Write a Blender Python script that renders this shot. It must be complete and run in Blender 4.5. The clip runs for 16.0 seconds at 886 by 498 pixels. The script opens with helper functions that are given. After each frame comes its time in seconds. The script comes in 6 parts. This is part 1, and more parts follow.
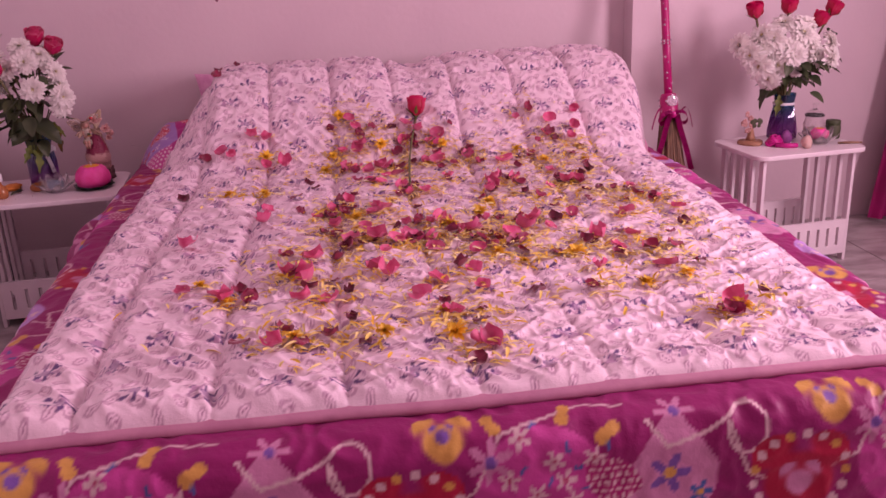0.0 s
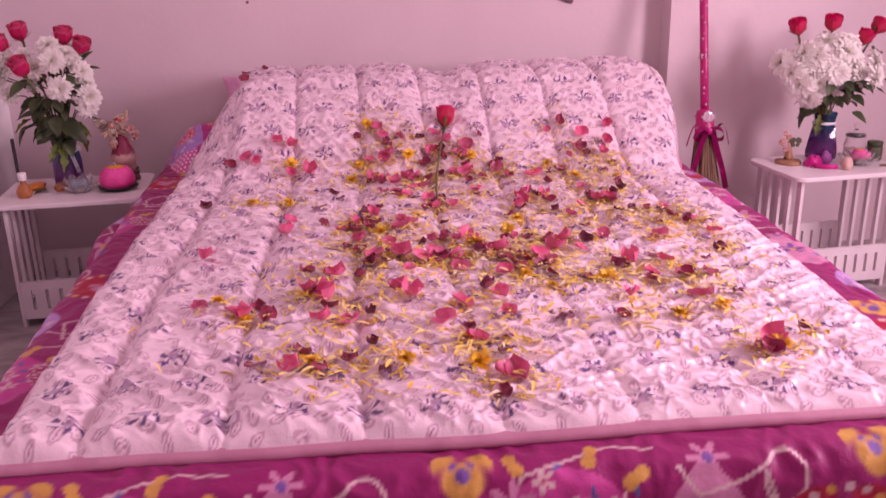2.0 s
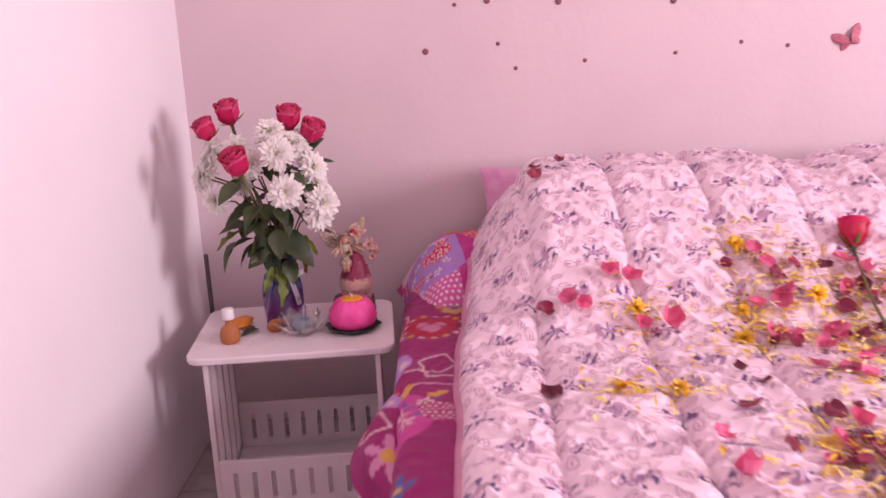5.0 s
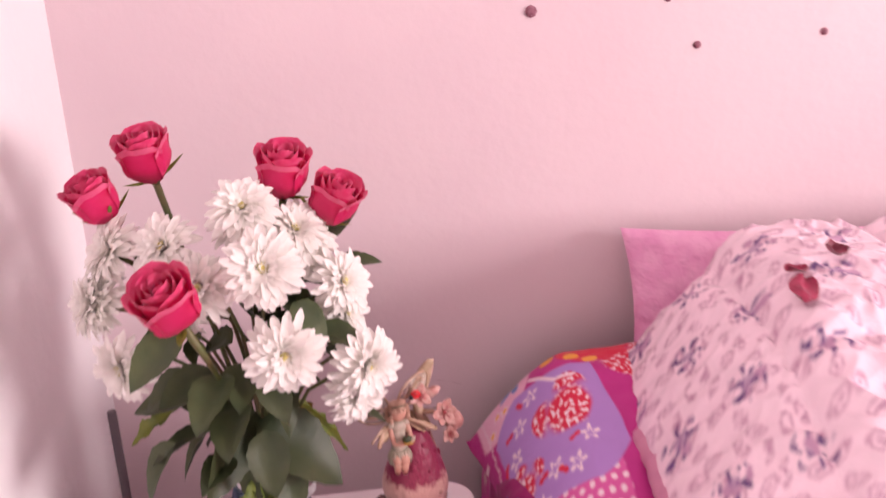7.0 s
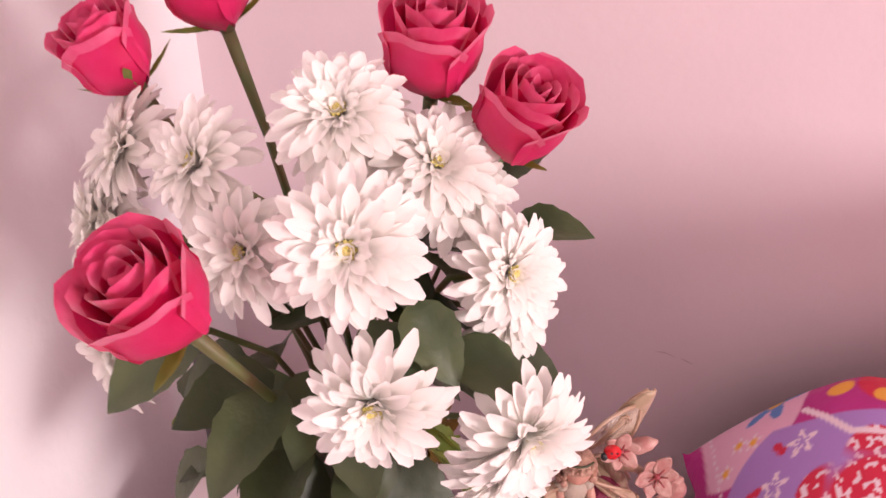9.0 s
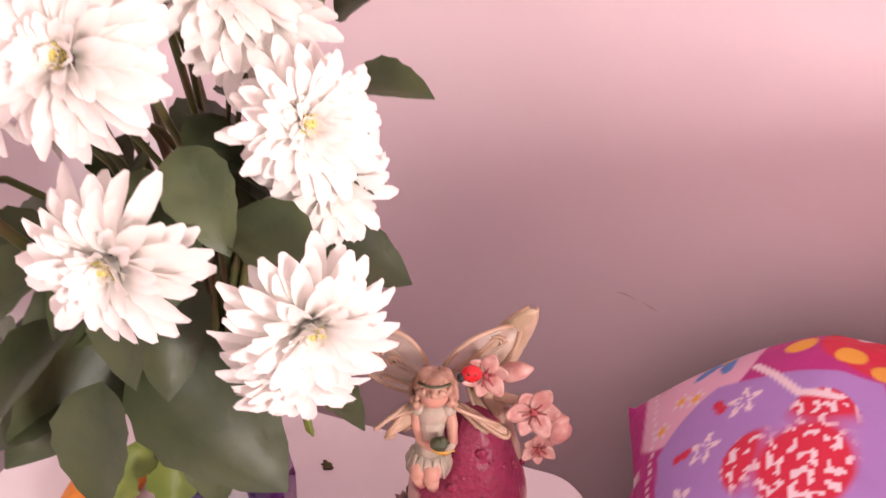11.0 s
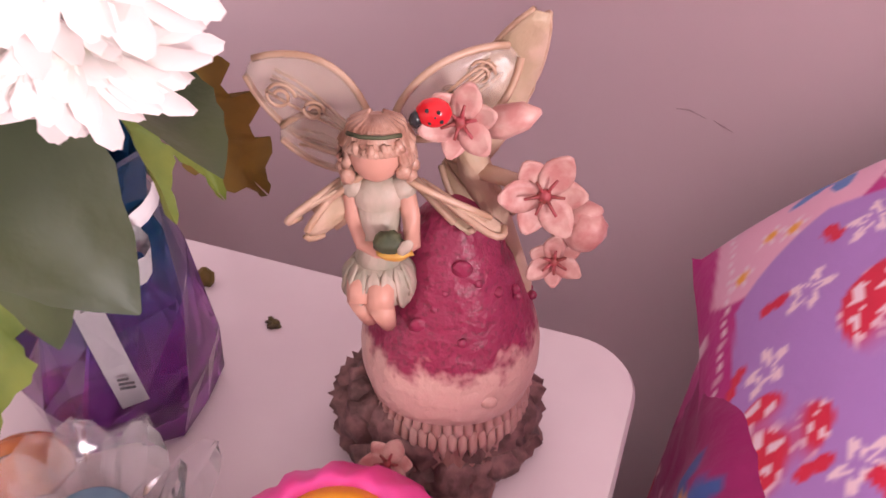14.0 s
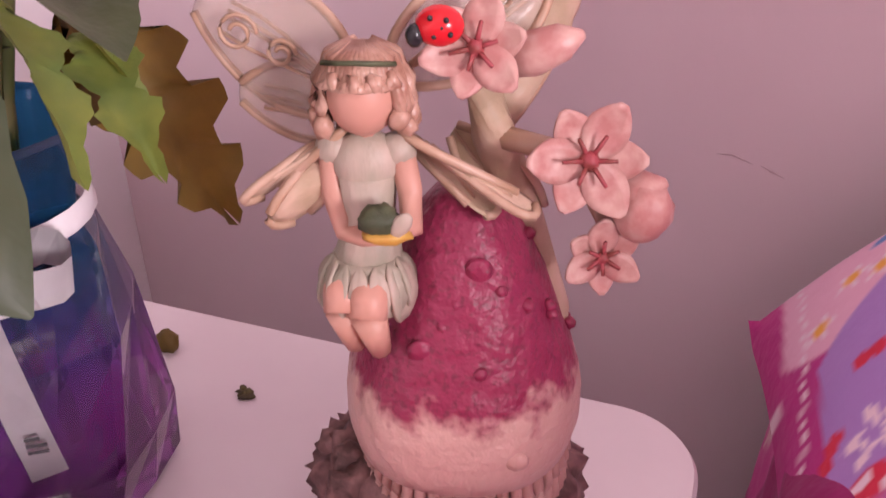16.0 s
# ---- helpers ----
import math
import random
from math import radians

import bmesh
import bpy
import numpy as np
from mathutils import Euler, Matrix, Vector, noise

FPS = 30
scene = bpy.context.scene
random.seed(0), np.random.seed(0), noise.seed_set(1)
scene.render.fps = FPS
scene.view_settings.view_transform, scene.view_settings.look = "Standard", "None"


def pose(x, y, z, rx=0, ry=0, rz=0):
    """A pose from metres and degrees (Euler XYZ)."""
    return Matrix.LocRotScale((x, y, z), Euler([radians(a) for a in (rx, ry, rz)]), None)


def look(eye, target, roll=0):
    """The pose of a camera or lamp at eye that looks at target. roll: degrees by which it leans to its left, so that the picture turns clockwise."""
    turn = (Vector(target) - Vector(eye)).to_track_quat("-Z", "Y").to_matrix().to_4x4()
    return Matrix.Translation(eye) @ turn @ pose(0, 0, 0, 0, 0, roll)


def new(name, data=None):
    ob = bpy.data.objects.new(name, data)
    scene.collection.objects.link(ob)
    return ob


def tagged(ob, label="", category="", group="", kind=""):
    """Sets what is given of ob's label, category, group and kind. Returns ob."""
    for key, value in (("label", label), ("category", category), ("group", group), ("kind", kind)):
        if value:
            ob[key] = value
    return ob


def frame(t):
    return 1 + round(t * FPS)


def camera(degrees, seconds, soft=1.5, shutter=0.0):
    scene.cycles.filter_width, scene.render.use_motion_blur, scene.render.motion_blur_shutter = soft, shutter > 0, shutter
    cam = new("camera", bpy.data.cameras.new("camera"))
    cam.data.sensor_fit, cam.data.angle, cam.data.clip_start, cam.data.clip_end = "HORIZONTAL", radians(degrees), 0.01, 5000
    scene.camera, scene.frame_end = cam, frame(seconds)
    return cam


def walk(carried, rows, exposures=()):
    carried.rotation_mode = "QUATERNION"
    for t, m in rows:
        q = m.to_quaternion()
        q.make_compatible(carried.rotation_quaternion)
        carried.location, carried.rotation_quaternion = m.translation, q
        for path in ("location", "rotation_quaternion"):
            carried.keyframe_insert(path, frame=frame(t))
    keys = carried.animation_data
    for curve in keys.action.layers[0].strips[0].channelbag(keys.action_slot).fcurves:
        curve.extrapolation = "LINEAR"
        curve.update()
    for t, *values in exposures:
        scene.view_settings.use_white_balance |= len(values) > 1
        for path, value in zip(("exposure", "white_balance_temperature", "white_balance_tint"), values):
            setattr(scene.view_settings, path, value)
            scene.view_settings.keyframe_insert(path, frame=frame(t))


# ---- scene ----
cam = camera(54.1, 16.0, shutter=0.4)
PATH = [
    (0, (-0.145, -3.358, 1.11), (0.079, -1.478, 0.467), -2.4),
    (0.5, (-0.144, -3.351, 1.109), (0.065, -1.479, 0.435), -2.4),
    (1, (-0.139, -3.335, 1.109), (0.077, -1.466, 0.433), -2.0),
    (1.5, (-0.138, -3.319, 1.111), (0.063, -1.443, 0.449), -1.9),
    (2, (-0.14, -3.29, 1.129), (0.029, -1.403, 0.489), -1.1),
    (2.2, (-0.153, -3.274, 1.136), (0.022, -1.373, 0.537), -0.8),
    (2.5, (-0.131, -3.249, 1.146), (0.019, -1.326, 0.616), -1.0),
    (3, (-0.144, -3.204, 1.145), (-0.072, -1.268, 0.649), -1.6),
    (3.5, (-0.26, -3.037, 1.118), (-0.26, -1.099, 0.624), -2.3),
    (4, (-0.415, -2.841, 1.12), (-0.447, -0.901, 0.633), -2.8),
    (4.5, (-0.571, -2.623, 1.104), (-0.634, -0.684, 0.617), -3.1),
    (4.7, (-0.623, -2.514, 1.097), (-0.684, -0.574, 0.612), -2.8),
    (6.8, (-0.975, -1.331, 1.136), (-0.86, 0.545, 0.451), -1.4),
    (7, (-0.968, -1.222, 1.141), (-0.863, 0.654, 0.455), -1.4),
    (7.5, (-0.994, -1.034, 1.138), (-1.062, 0.834, 0.426), -2.4),
    (8, (-0.99, -0.904, 1.113), (-1.231, 0.894, 0.27), -1.2),
    (8.2, (-0.987, -0.871, 1.102), (-1.269, 0.891, 0.2), -0.9),
    (10.3, (-0.885, -0.693, 1.021), (-1.403, 0.837, -0.159), 3.0),
    (10.5, (-0.865, -0.69, 1.01), (-1.42, 0.84, -0.152), 1.9),
    (11, (-0.847, -0.681, 0.984), (-1.407, 0.849, -0.175), 3.1),
    (11.5, (-0.833, -0.657, 0.933), (-1.445, 0.833, -0.253), 1.7),
    (12, (-0.825, -0.652, 0.916), (-1.422, 0.768, -0.359), 1.5),
    (12.5, (-0.824, -0.632, 0.854), (-1.414, 0.767, -0.449), 1.5),
    (13, (-0.821, -0.618, 0.81), (-1.416, 0.775, -0.496), 0.7),
    (13.5, (-0.834, -0.593, 0.805), (-1.441, 0.79, -0.505), 0.5),
    (14, (-0.846, -0.561, 0.787), (-1.477, 0.845, -0.487), 0.6),
    (14.5, (-0.853, -0.536, 0.728), (-1.546, 0.964, -0.399), 0.0),
    (15, (-0.86, -0.513, 0.713), (-1.588, 1.023, -0.34), -0.2),
    (15.5, (-0.87, -0.51, 0.705), (-1.598, 1.051, -0.313), -0.1),
    (16, (-0.864, -0.522, 0.697), (-1.587, 1.04, -0.321), -0.2),
]
walk(cam, [(t, look(eye, target, roll)) for t, eye, target, roll in PATH],
     exposures=[(0, -0.80, 7000, 72), (1.6, -0.76, 7000, 70), (2, -0.52, 6800, 60), (2.5, -0.05, 6500, 46), (3.5, 0.0, 6500, 42), (4.7, 0.03, 6500, 38), (7, 0.56, 6700, 24), (8.2, 0.62, 6800, 22),
                (10.3, 0.54, 6900, 29), (10.7, 0.60, 6900, 27), (11.2, 1.02, 6900, 18), (12.0, 1.36, 6900, 18), (13.0, 1.52, 6900, 14), (13.5, 1.04, 6600, 21), (14.5, 0.84, 6500, 23), (16, 0.78, 6400, 26)])

# ---- light ----
world = bpy.data.worlds.new("world")
scene.world = world
world.use_nodes = True
wn = world.node_tree.nodes
sky = wn.new("ShaderNodeTexSky")
sky.sky_type = "NISHITA"
sky.sun_disc = False
sky.sun_elevation = radians(40)
sky.sun_rotation = radians(120)
world.node_tree.links.new(sky.outputs[0], wn["Background"].inputs[0])
wn["Background"].inputs[1].default_value = 0.1


def window_lamp(name, m, wide, high, watts, colour):
    d = bpy.data.lights.new(name, "AREA")
    d.shape, d.size, d.size_y, d.energy, d.color = "RECTANGLE", wide, high, watts, colour
    ob = new(name, d)
    ob.matrix_world = m
    return ob


# daylight of the window opening
window_lamp("daylight_east", look((2.46, -2.30, 1.45), (-1.4, -2.25, 1.15)), 0.85, 0.95, 106, (1.0, 0.95, 0.93))


# ---- materials ----
def material(name, colour, rough=0.5, metal=0.0, second=None, scale=8.0, bump=0.0, bump_scale=60.0, attribute="", vary=0.0,
             transmission=0.0, ior=1.45, sheen=0.0, sub=0.0, spec=0.5, stretch=(1, 1, 1), detail=4.0, alpha=1.0, coat=0.0):
    """A surface: base colour (or a print attribute), a second colour in soft patches, and fine relief."""
    m = bpy.data.materials.new(name)
    m.use_nodes = True
    nt = m.node_tree
    b = nt.nodes["Principled BSDF"]
    b.inputs["Roughness"].default_value, b.inputs["Metallic"].default_value = rough, metal
    b.inputs["Transmission Weight"].default_value, b.inputs["IOR"].default_value = transmission, ior
    b.inputs["Sheen Weight"].default_value, b.inputs["Specular IOR Level"].default_value = sheen, spec
    b.inputs["Alpha"].default_value, b.inputs["Coat Weight"].default_value = alpha, coat
    if sub:
        b.inputs["Subsurface Weight"].default_value = sub
        b.inputs["Subsurface Radius"].default_value = (0.01, 0.006, 0.006)
        b.inputs["Subsurface Scale"].default_value = 0.3
    co = nt.nodes.new("ShaderNodeTexCoord")
    mp = nt.nodes.new("ShaderNodeMapping")
    mp.inputs["Scale"].default_value = stretch
    nt.links.new(co.outputs["Object"], mp.inputs[0])

    def tex(sc, det=detail):
        n = nt.nodes.new("ShaderNodeTexNoise")
        n.inputs["Scale"].default_value, n.inputs["Detail"].default_value = sc, det
        nt.links.new(mp.outputs[0], n.inputs["Vector"])
        return n

    def mix(a, c, fac):
        n = nt.nodes.new("ShaderNodeMix")
        n.data_type = "RGBA"
        for sock, v in ((n.inputs[6], a), (n.inputs[7], c), (n.inputs[0], fac)):
            if isinstance(v, bpy.types.NodeSocket):
                nt.links.new(v, sock)
            else:
                sock.default_value = v
        return n.outputs[2]

    base = (*colour, 1)
    if attribute:
        at = nt.nodes.new("ShaderNodeAttribute")
        at.attribute_name = attribute
        base = at.outputs["Color"]
    if second:
        n = tex(scale)
        r = nt.nodes.new("ShaderNodeMapRange")
        r.inputs[1].default_value, r.inputs[2].default_value = 0.38, 0.64
        nt.links.new(n.outputs[0], r.inputs[0])
        base = mix(base, (*second, 1), r.outputs[0])
    if vary:
        oi = nt.nodes.new("ShaderNodeObjectInfo")
        hs = nt.nodes.new("ShaderNodeHueSaturation")
        r = nt.nodes.new("ShaderNodeMapRange")
        r.inputs[3].default_value, r.inputs[4].default_value = 1 - vary, 1 + vary
        nt.links.new(oi.outputs["Random"], r.inputs[0])
        nt.links.new(r.outputs[0], hs.inputs["Value"])
        if isinstance(base, tuple):
            hs.inputs["Color"].default_value = base
        else:
            nt.links.new(base, hs.inputs["Color"])
        base = hs.outputs[0]
    if isinstance(base, tuple):
        b.inputs["Base Color"].default_value = base
    else:
        nt.links.new(base, b.inputs["Base Color"])
    if bump:
        n = tex(bump_scale, 3)
        bp = nt.nodes.new("ShaderNodeBump")
        bp.inputs["Strength"].default_value, bp.inputs["Distance"].default_value = bump, 0.3 / bump_scale
        nt.links.new(n.outputs[0], bp.inputs["Height"])
        nt.links.new(bp.outputs[0], b.inputs["Normal"])
    return m


WALL = material("wall_paint", (0.735, 0.59, 0.615), 0.42, second=(0.695, 0.55, 0.585), scale=2.5, bump=0.12, bump_scale=45)
# off-white, and paler than WALL partly to carry the stronger daylight on this side
WALL_WHITE_DAYLIT = material("white_wall_paint", (0.88, 0.84, 0.85), 0.5, second=(0.85, 0.80, 0.81), scale=2.5, bump=0.15, bump_scale=45)
CEIL = material("ceiling_paint", (0.8, 0.76, 0.76), 0.7, second=(0.76, 0.72, 0.72), bump=0.1)
FLOOR = material("marble_tile", (0.50, 0.45, 0.44), 0.25, second=(0.30, 0.25, 0.25), scale=5, stretch=(1, 2.5, 1), detail=8)
GROUT = material("grout", (0.25, 0.22, 0.21), 0.8, second=(0.2, 0.18, 0.17))
WHITE = material("white_board", (0.80, 0.72, 0.73), 0.35, second=(0.76, 0.67, 0.69), scale=12, bump=0.03)
FRAME = material("window_frame", (0.7, 0.68, 0.68), 0.4, second=(0.65, 0.63, 0.63))
GLASS = material("clear_glass", (1, 1, 1), 0.02, transmission=1.0, ior=1.45)
SPREAD = material("printed_bedspread", (0.4, 0.05, 0.2), 0.55, attribute="print", sheen=0.05, bump=0.35, bump_scale=55, spec=0.3)
QUILT = material("printed_quilt", (0.7, 0.5, 0.6), 0.27, attribute="print", sheen=0.1, bump=0.45, bump_scale=190, spec=0.75)
HEM = material("pink_hem", (0.60, 0.26, 0.37), 0.55, second=(0.52, 0.20, 0.31), scale=20, bump=0.2, bump_scale=200)
SATIN = material("pink_satin", (0.80, 0.40, 0.58), 0.35, second=(0.72, 0.30, 0.50), scale=25, bump=0.9, bump_scale=28)


# ---- helpers of this scene ----
def thing(name, x, y, z, label, category, rz=0.0, group="", kind=""):
    ob = new(name)
    ob.empty_display_size = 0.05
    ob.matrix_world = pose(x, y, z, 0, 0, rz)
    return tagged(ob, label, category, group, kind)


def mesh_of(name, bm, mats, smooth=True):
    me = bpy.data.meshes.new(name)
    bm.to_mesh(me)
    bm.free()
    for m in mats if isinstance(mats, (list, tuple)) else [mats]:
        me.materials.append(m)
    if smooth:
        me.polygons.foreach_set("use_smooth", [True] * len(me.polygons))
    return me


def part(name, bm, mat, parent=None, label="", at=None, smooth=True):
    ob = new(name, bm if isinstance(bm, bpy.types.Mesh) else mesh_of(name, bm, mat, smooth))
    if parent:
        ob.parent = parent
    if at is not None:
        ob.matrix_basis = at
    return tagged(ob, label)


def box(bm, x0, x1, y0, y1, z0, z1, bevel=0.0, seg=2):
    m = Matrix.LocRotScale(((x0 + x1) / 2, (y0 + y1) / 2, (z0 + z1) / 2), None, (x1 - x0, y1 - y0, z1 - z0))
    v = bmesh.ops.create_cube(bm, size=1, matrix=m)["verts"]
    if bevel:
        e = list({e for w in v for e in w.link_edges})
        bmesh.ops.bevel(bm, geom=e, offset=bevel, segments=seg, affect="EDGES", profile=0.5)


def boxes(*rows, bevel=0.0):
    bm = bmesh.new()
    for r in rows:
        box(bm, *r, bevel=bevel)
    return bm


def lathe(bm, profile, n=24, centre=(0, 0, 0), wobble=None, mat=0, close=True):
    """A turned shape from (radius, height) rows; wobble(angle, height) scales the radius."""
    rings = []
    for r, z in profile:
        ring = []
        for k in range(n):
            a = 2 * math.pi * k / n
            q = r * (wobble(a, z) if wobble else 1)
            ring.append(bm.verts.new((centre[0] + q * math.cos(a), centre[1] + q * math.sin(a), centre[2] + z)))
        rings.append(ring)
    for a, b in zip(rings, rings[1:]):
        for k in range(n):
            bm.faces.new((a[k], a[(k + 1) % n], b[(k + 1) % n], b[k])).material_index = mat
    if close:
        bm.faces.new(list(reversed(rings[0]))).material_index = mat
        bm.faces.new(rings[-1]).material_index = mat


def tube(bm, pts, radii, n=8, mat=0):
    """A round tube along points."""
    pts = [Vector(p) for p in pts]
    if not isinstance(radii, (list, tuple)):
        radii = [radii] * len(pts)
    rings = []
    for i, p in enumerate(pts):
        d = (pts[min(i + 1, len(pts) - 1)] - pts[max(i - 1, 0)]).normalized()
        s = d.cross(Vector((0.13, 0.21, 0.97)) if abs(d.z) < 0.95 else Vector((1, 0, 0))).normalized()
        u = s.cross(d)
        rings.append([bm.verts.new(p + (s * math.cos(a) + u * math.sin(a)) * radii[i]) for a in (2 * math.pi * k / n for k in range(n))])
    for a, b in zip(rings, rings[1:]):
        for k in range(n):
            bm.faces.new((a[k], a[(k + 1) % n], b[(k + 1) % n], b[k])).material_index = mat
    bm.faces.new(list(reversed(rings[0]))).material_index = mat
    bm.faces.new(rings[-1]).material_index = mat


def blob(bm, m, seg=16, rings=10, mat=0, rough=0.0, freq=3.0, seed=0.0):
    """A lumpy ball, placed and scaled by the matrix m."""
    old = set(bm.faces)
    vs = bmesh.ops.create_uvsphere(bm, u_segments=seg, v_segments=rings, radius=1)["verts"]
    for v in vs:
        if rough:
            v.co *= 1 + rough * noise.noise(v.co * freq + Vector((seed, seed * 1.7, 0)))
        v.co = m @ v.co
    for f in bm.faces:
        if f not in old:
            f.material_index = mat


def grid_mesh(name, P, mat, colours=None):
    """A smooth sheet from an n x m array of points, with an optional printed colour for each point."""
    n, m = P.shape[:2]
    i = np.arange(n * m).reshape(n, m)
    q = np.stack([i[:-1, :-1], i[1:, :-1], i[1:, 1:], i[:-1, 1:]], -1).reshape(-1, 4)
    me = bpy.data.meshes.new(name)
    me.vertices.add(n * m)
    me.vertices.foreach_set("co", P.astype(np.float32).ravel())
    me.loops.add(q.size)
    me.loops.foreach_set("vertex_index", q.astype(np.int32).ravel())
    me.polygons.add(len(q))
    me.polygons.foreach_set("loop_start", np.arange(0, q.size, 4, dtype=np.int32))
    me.polygons.foreach_set("use_smooth", np.ones(len(q), dtype=bool))
    me.update(calc_edges=True)
    if colours is not None:
        at = me.color_attributes.new("print", "FLOAT_COLOR", "POINT")
        at.data.foreach_set("color", np.concatenate([colours.reshape(-1, 3), np.ones((n * m, 1))], 1).astype(np.float32).ravel())
    me.materials.append(mat)
    return me


def wave(x, y, seed=0):
    """Gradient noise on arrays, about -0.7 to 0.7."""
    xi, yi = np.floor(x).astype(np.int64), np.floor(y).astype(np.int64)
    fx, fy = x - xi, y - yi

    def corner(ax, ay, dx, dy):
        k = (ax * 374761393 + ay * 668265263 + seed * 974711) & 0xFFFFFFFF
        k = ((k ^ (k >> 13)) * 1274126177) & 0xFFFFFFFF
        a = (k ^ (k >> 16)) / 4294967296.0 * 2 * np.pi
        return np.cos(a) * dx + np.sin(a) * dy

    u, v = fx * fx * (3 - 2 * fx), fy * fy * (3 - 2 * fy)
    lo = corner(xi, yi, fx, fy) * (1 - u) + corner(xi + 1, yi, fx - 1, fy) * u
    hi = corner(xi, yi + 1, fx, fy - 1) * (1 - u) + corner(xi + 1, yi + 1, fx - 1, fy - 1) * u
    return lo * (1 - v) + hi * v


def step(a, b, x):
    s = np.clip((x - a) / (b - a), 0, 1)
    return s * s * (3 - 2 * s)


def paint(col, mask, rgb):
    """Lay a printed colour over an array of colours where the mask (0 to 1) says."""
    k = np.clip(mask, 0, 1)[..., None]
    col[...] = col * (1 - k) + np.array(rgb) * k


def flower_mask(u, v, cu, cv, r, n=5, turn=0.0, soft=0.002):
    du, dv = u - cu, v - cv
    a = np.arctan2(dv, du) + turn
    return (r * (0.68 + 0.32 * np.cos(n * a)) - np.hypot(du, dv)) / soft


def disc_mask(u, v, cu, cv, r, soft=0.002):
    return (r - np.hypot(u - cu, v - cv)) / soft


def heart_mask(u, v, cu, cv, r, turn=0.0, soft=0.002):
    c, s = math.cos(turn), math.sin(turn)
    x, y = ((u - cu) * c + (v - cv) * s) / r, (-(u - cu) * s + (v - cv) * c) / r
    x, y = x * 1.1, y * 1.1 + 0.15
    return -((x * x + y * y - 1) ** 3 - x * x * y * y * y * 1.2) * r / soft * 0.3


def line_mask(u, v, pts, width, soft=0.0015):
    d = np.full(u.shape, 9.0)
    for (au, av), (bu, bv) in zip(pts, pts[1:]):
        k = np.clip(((u - au) * (bu - au) + (v - av) * (bv - av)) / ((bu - au) ** 2 + (bv - av) ** 2), 0, 1)
        d = np.minimum(d, np.hypot(u - au - k * (bu - au), v - av - k * (bv - av)))
    return (width - d) / soft


# ---- the room ----
def structure(name, bm, mat, label, category, smooth=False):
    return tagged(part(name, bm, mat, smooth=smooth), label, category, kind="structure")


XW, XE, YS, ZC = -1.420, 2.5, -5.2, 2.7
floor = structure("floor", boxes((XW - 0.15, XE + 0.15, YS - 0.15, 0.15, -0.12, -0.004)), GROUT, "grey marble tiled floor with fine joints", "floor")
structure("ceiling", boxes((XW - 0.15, XE + 0.15, YS - 0.15, 0.15, ZC, ZC + 0.12)), CEIL, "plain white painted ceiling", "ceiling")
structure("wall_north", boxes((XW - 0.15, XE + 0.15, 0, 0.15, 0, ZC)), WALL, "pale pink plastered wall behind the bed", "wall")
structure("wall_pier", boxes((1.0, XE, -0.10, 0, 0, ZC)), WALL, "shallow pale pink wall pier beside the bed head", "wall")
structure("wall_west", boxes((XW - 0.15, XW, YS, 0, 0, ZC)), WALL_WHITE_DAYLIT, "off-white plastered side wall in daylight", "wall")
structure("wall_east", boxes((XE, XE + 0.15, YS, -2.75, 0, ZC), (XE, XE + 0.15, -1.85, -0.10, 0, ZC), (XE, XE + 0.15, -2.75, -1.85, 0, 0.95),
                             (XE, XE + 0.15, -2.75, -1.85, 1.95, ZC)), WALL, "pale pink wall with a window opening", "wall")
structure("wall_south", boxes((XW, XE, YS - 0.15, YS, 0, ZC)), WALL, "plain pale pink wall opposite the bed head", "wall")


def window(name, m, wide, high):
    w = tagged(new(name), "white framed window with clear panes", "window", kind="structure")
    w.matrix_world = m
    h, v = wide / 2, high / 2
    part("window_frame", boxes((-h, -h + 0.05, -0.03, 0.03, -v, v), (h - 0.05, h, -0.03, 0.03, -v, v), (-h + 0.05, h - 0.05, -0.03, 0.03, -v, -v + 0.05),
                               (-h + 0.05, h - 0.05, -0.03, 0.03, v - 0.05, v), (-0.02, 0.02, -0.03, 0.03, -v + 0.05, v - 0.05)), FRAME, w, smooth=False)
    for a, b in ((-h + 0.05, -0.02), (0.02, h - 0.05)):
        p = part("pane", boxes((a, b, -0.003, 0.003, -v + 0.05, v - 0.05)), GLASS, w, smooth=False)
        p.visible_shadow = False


window("window_1", pose(XE + 0.11, -2.30, 1.45, 0, 0, 90), 0.9, 1.0)

# ---- the bed ----
def bed_left(y):
    return -0.765 - 0.025 * step(-1.2, -0.6, y) + 0.03 * step(-1.2, -2.3, y)


def bed_right(y):
    return 0.885 - 0.04 * step(-0.8, -2.3, y)


BED_TOP, BED_FOOT, BED_HEAD = 0.462, -2.245, -0.07


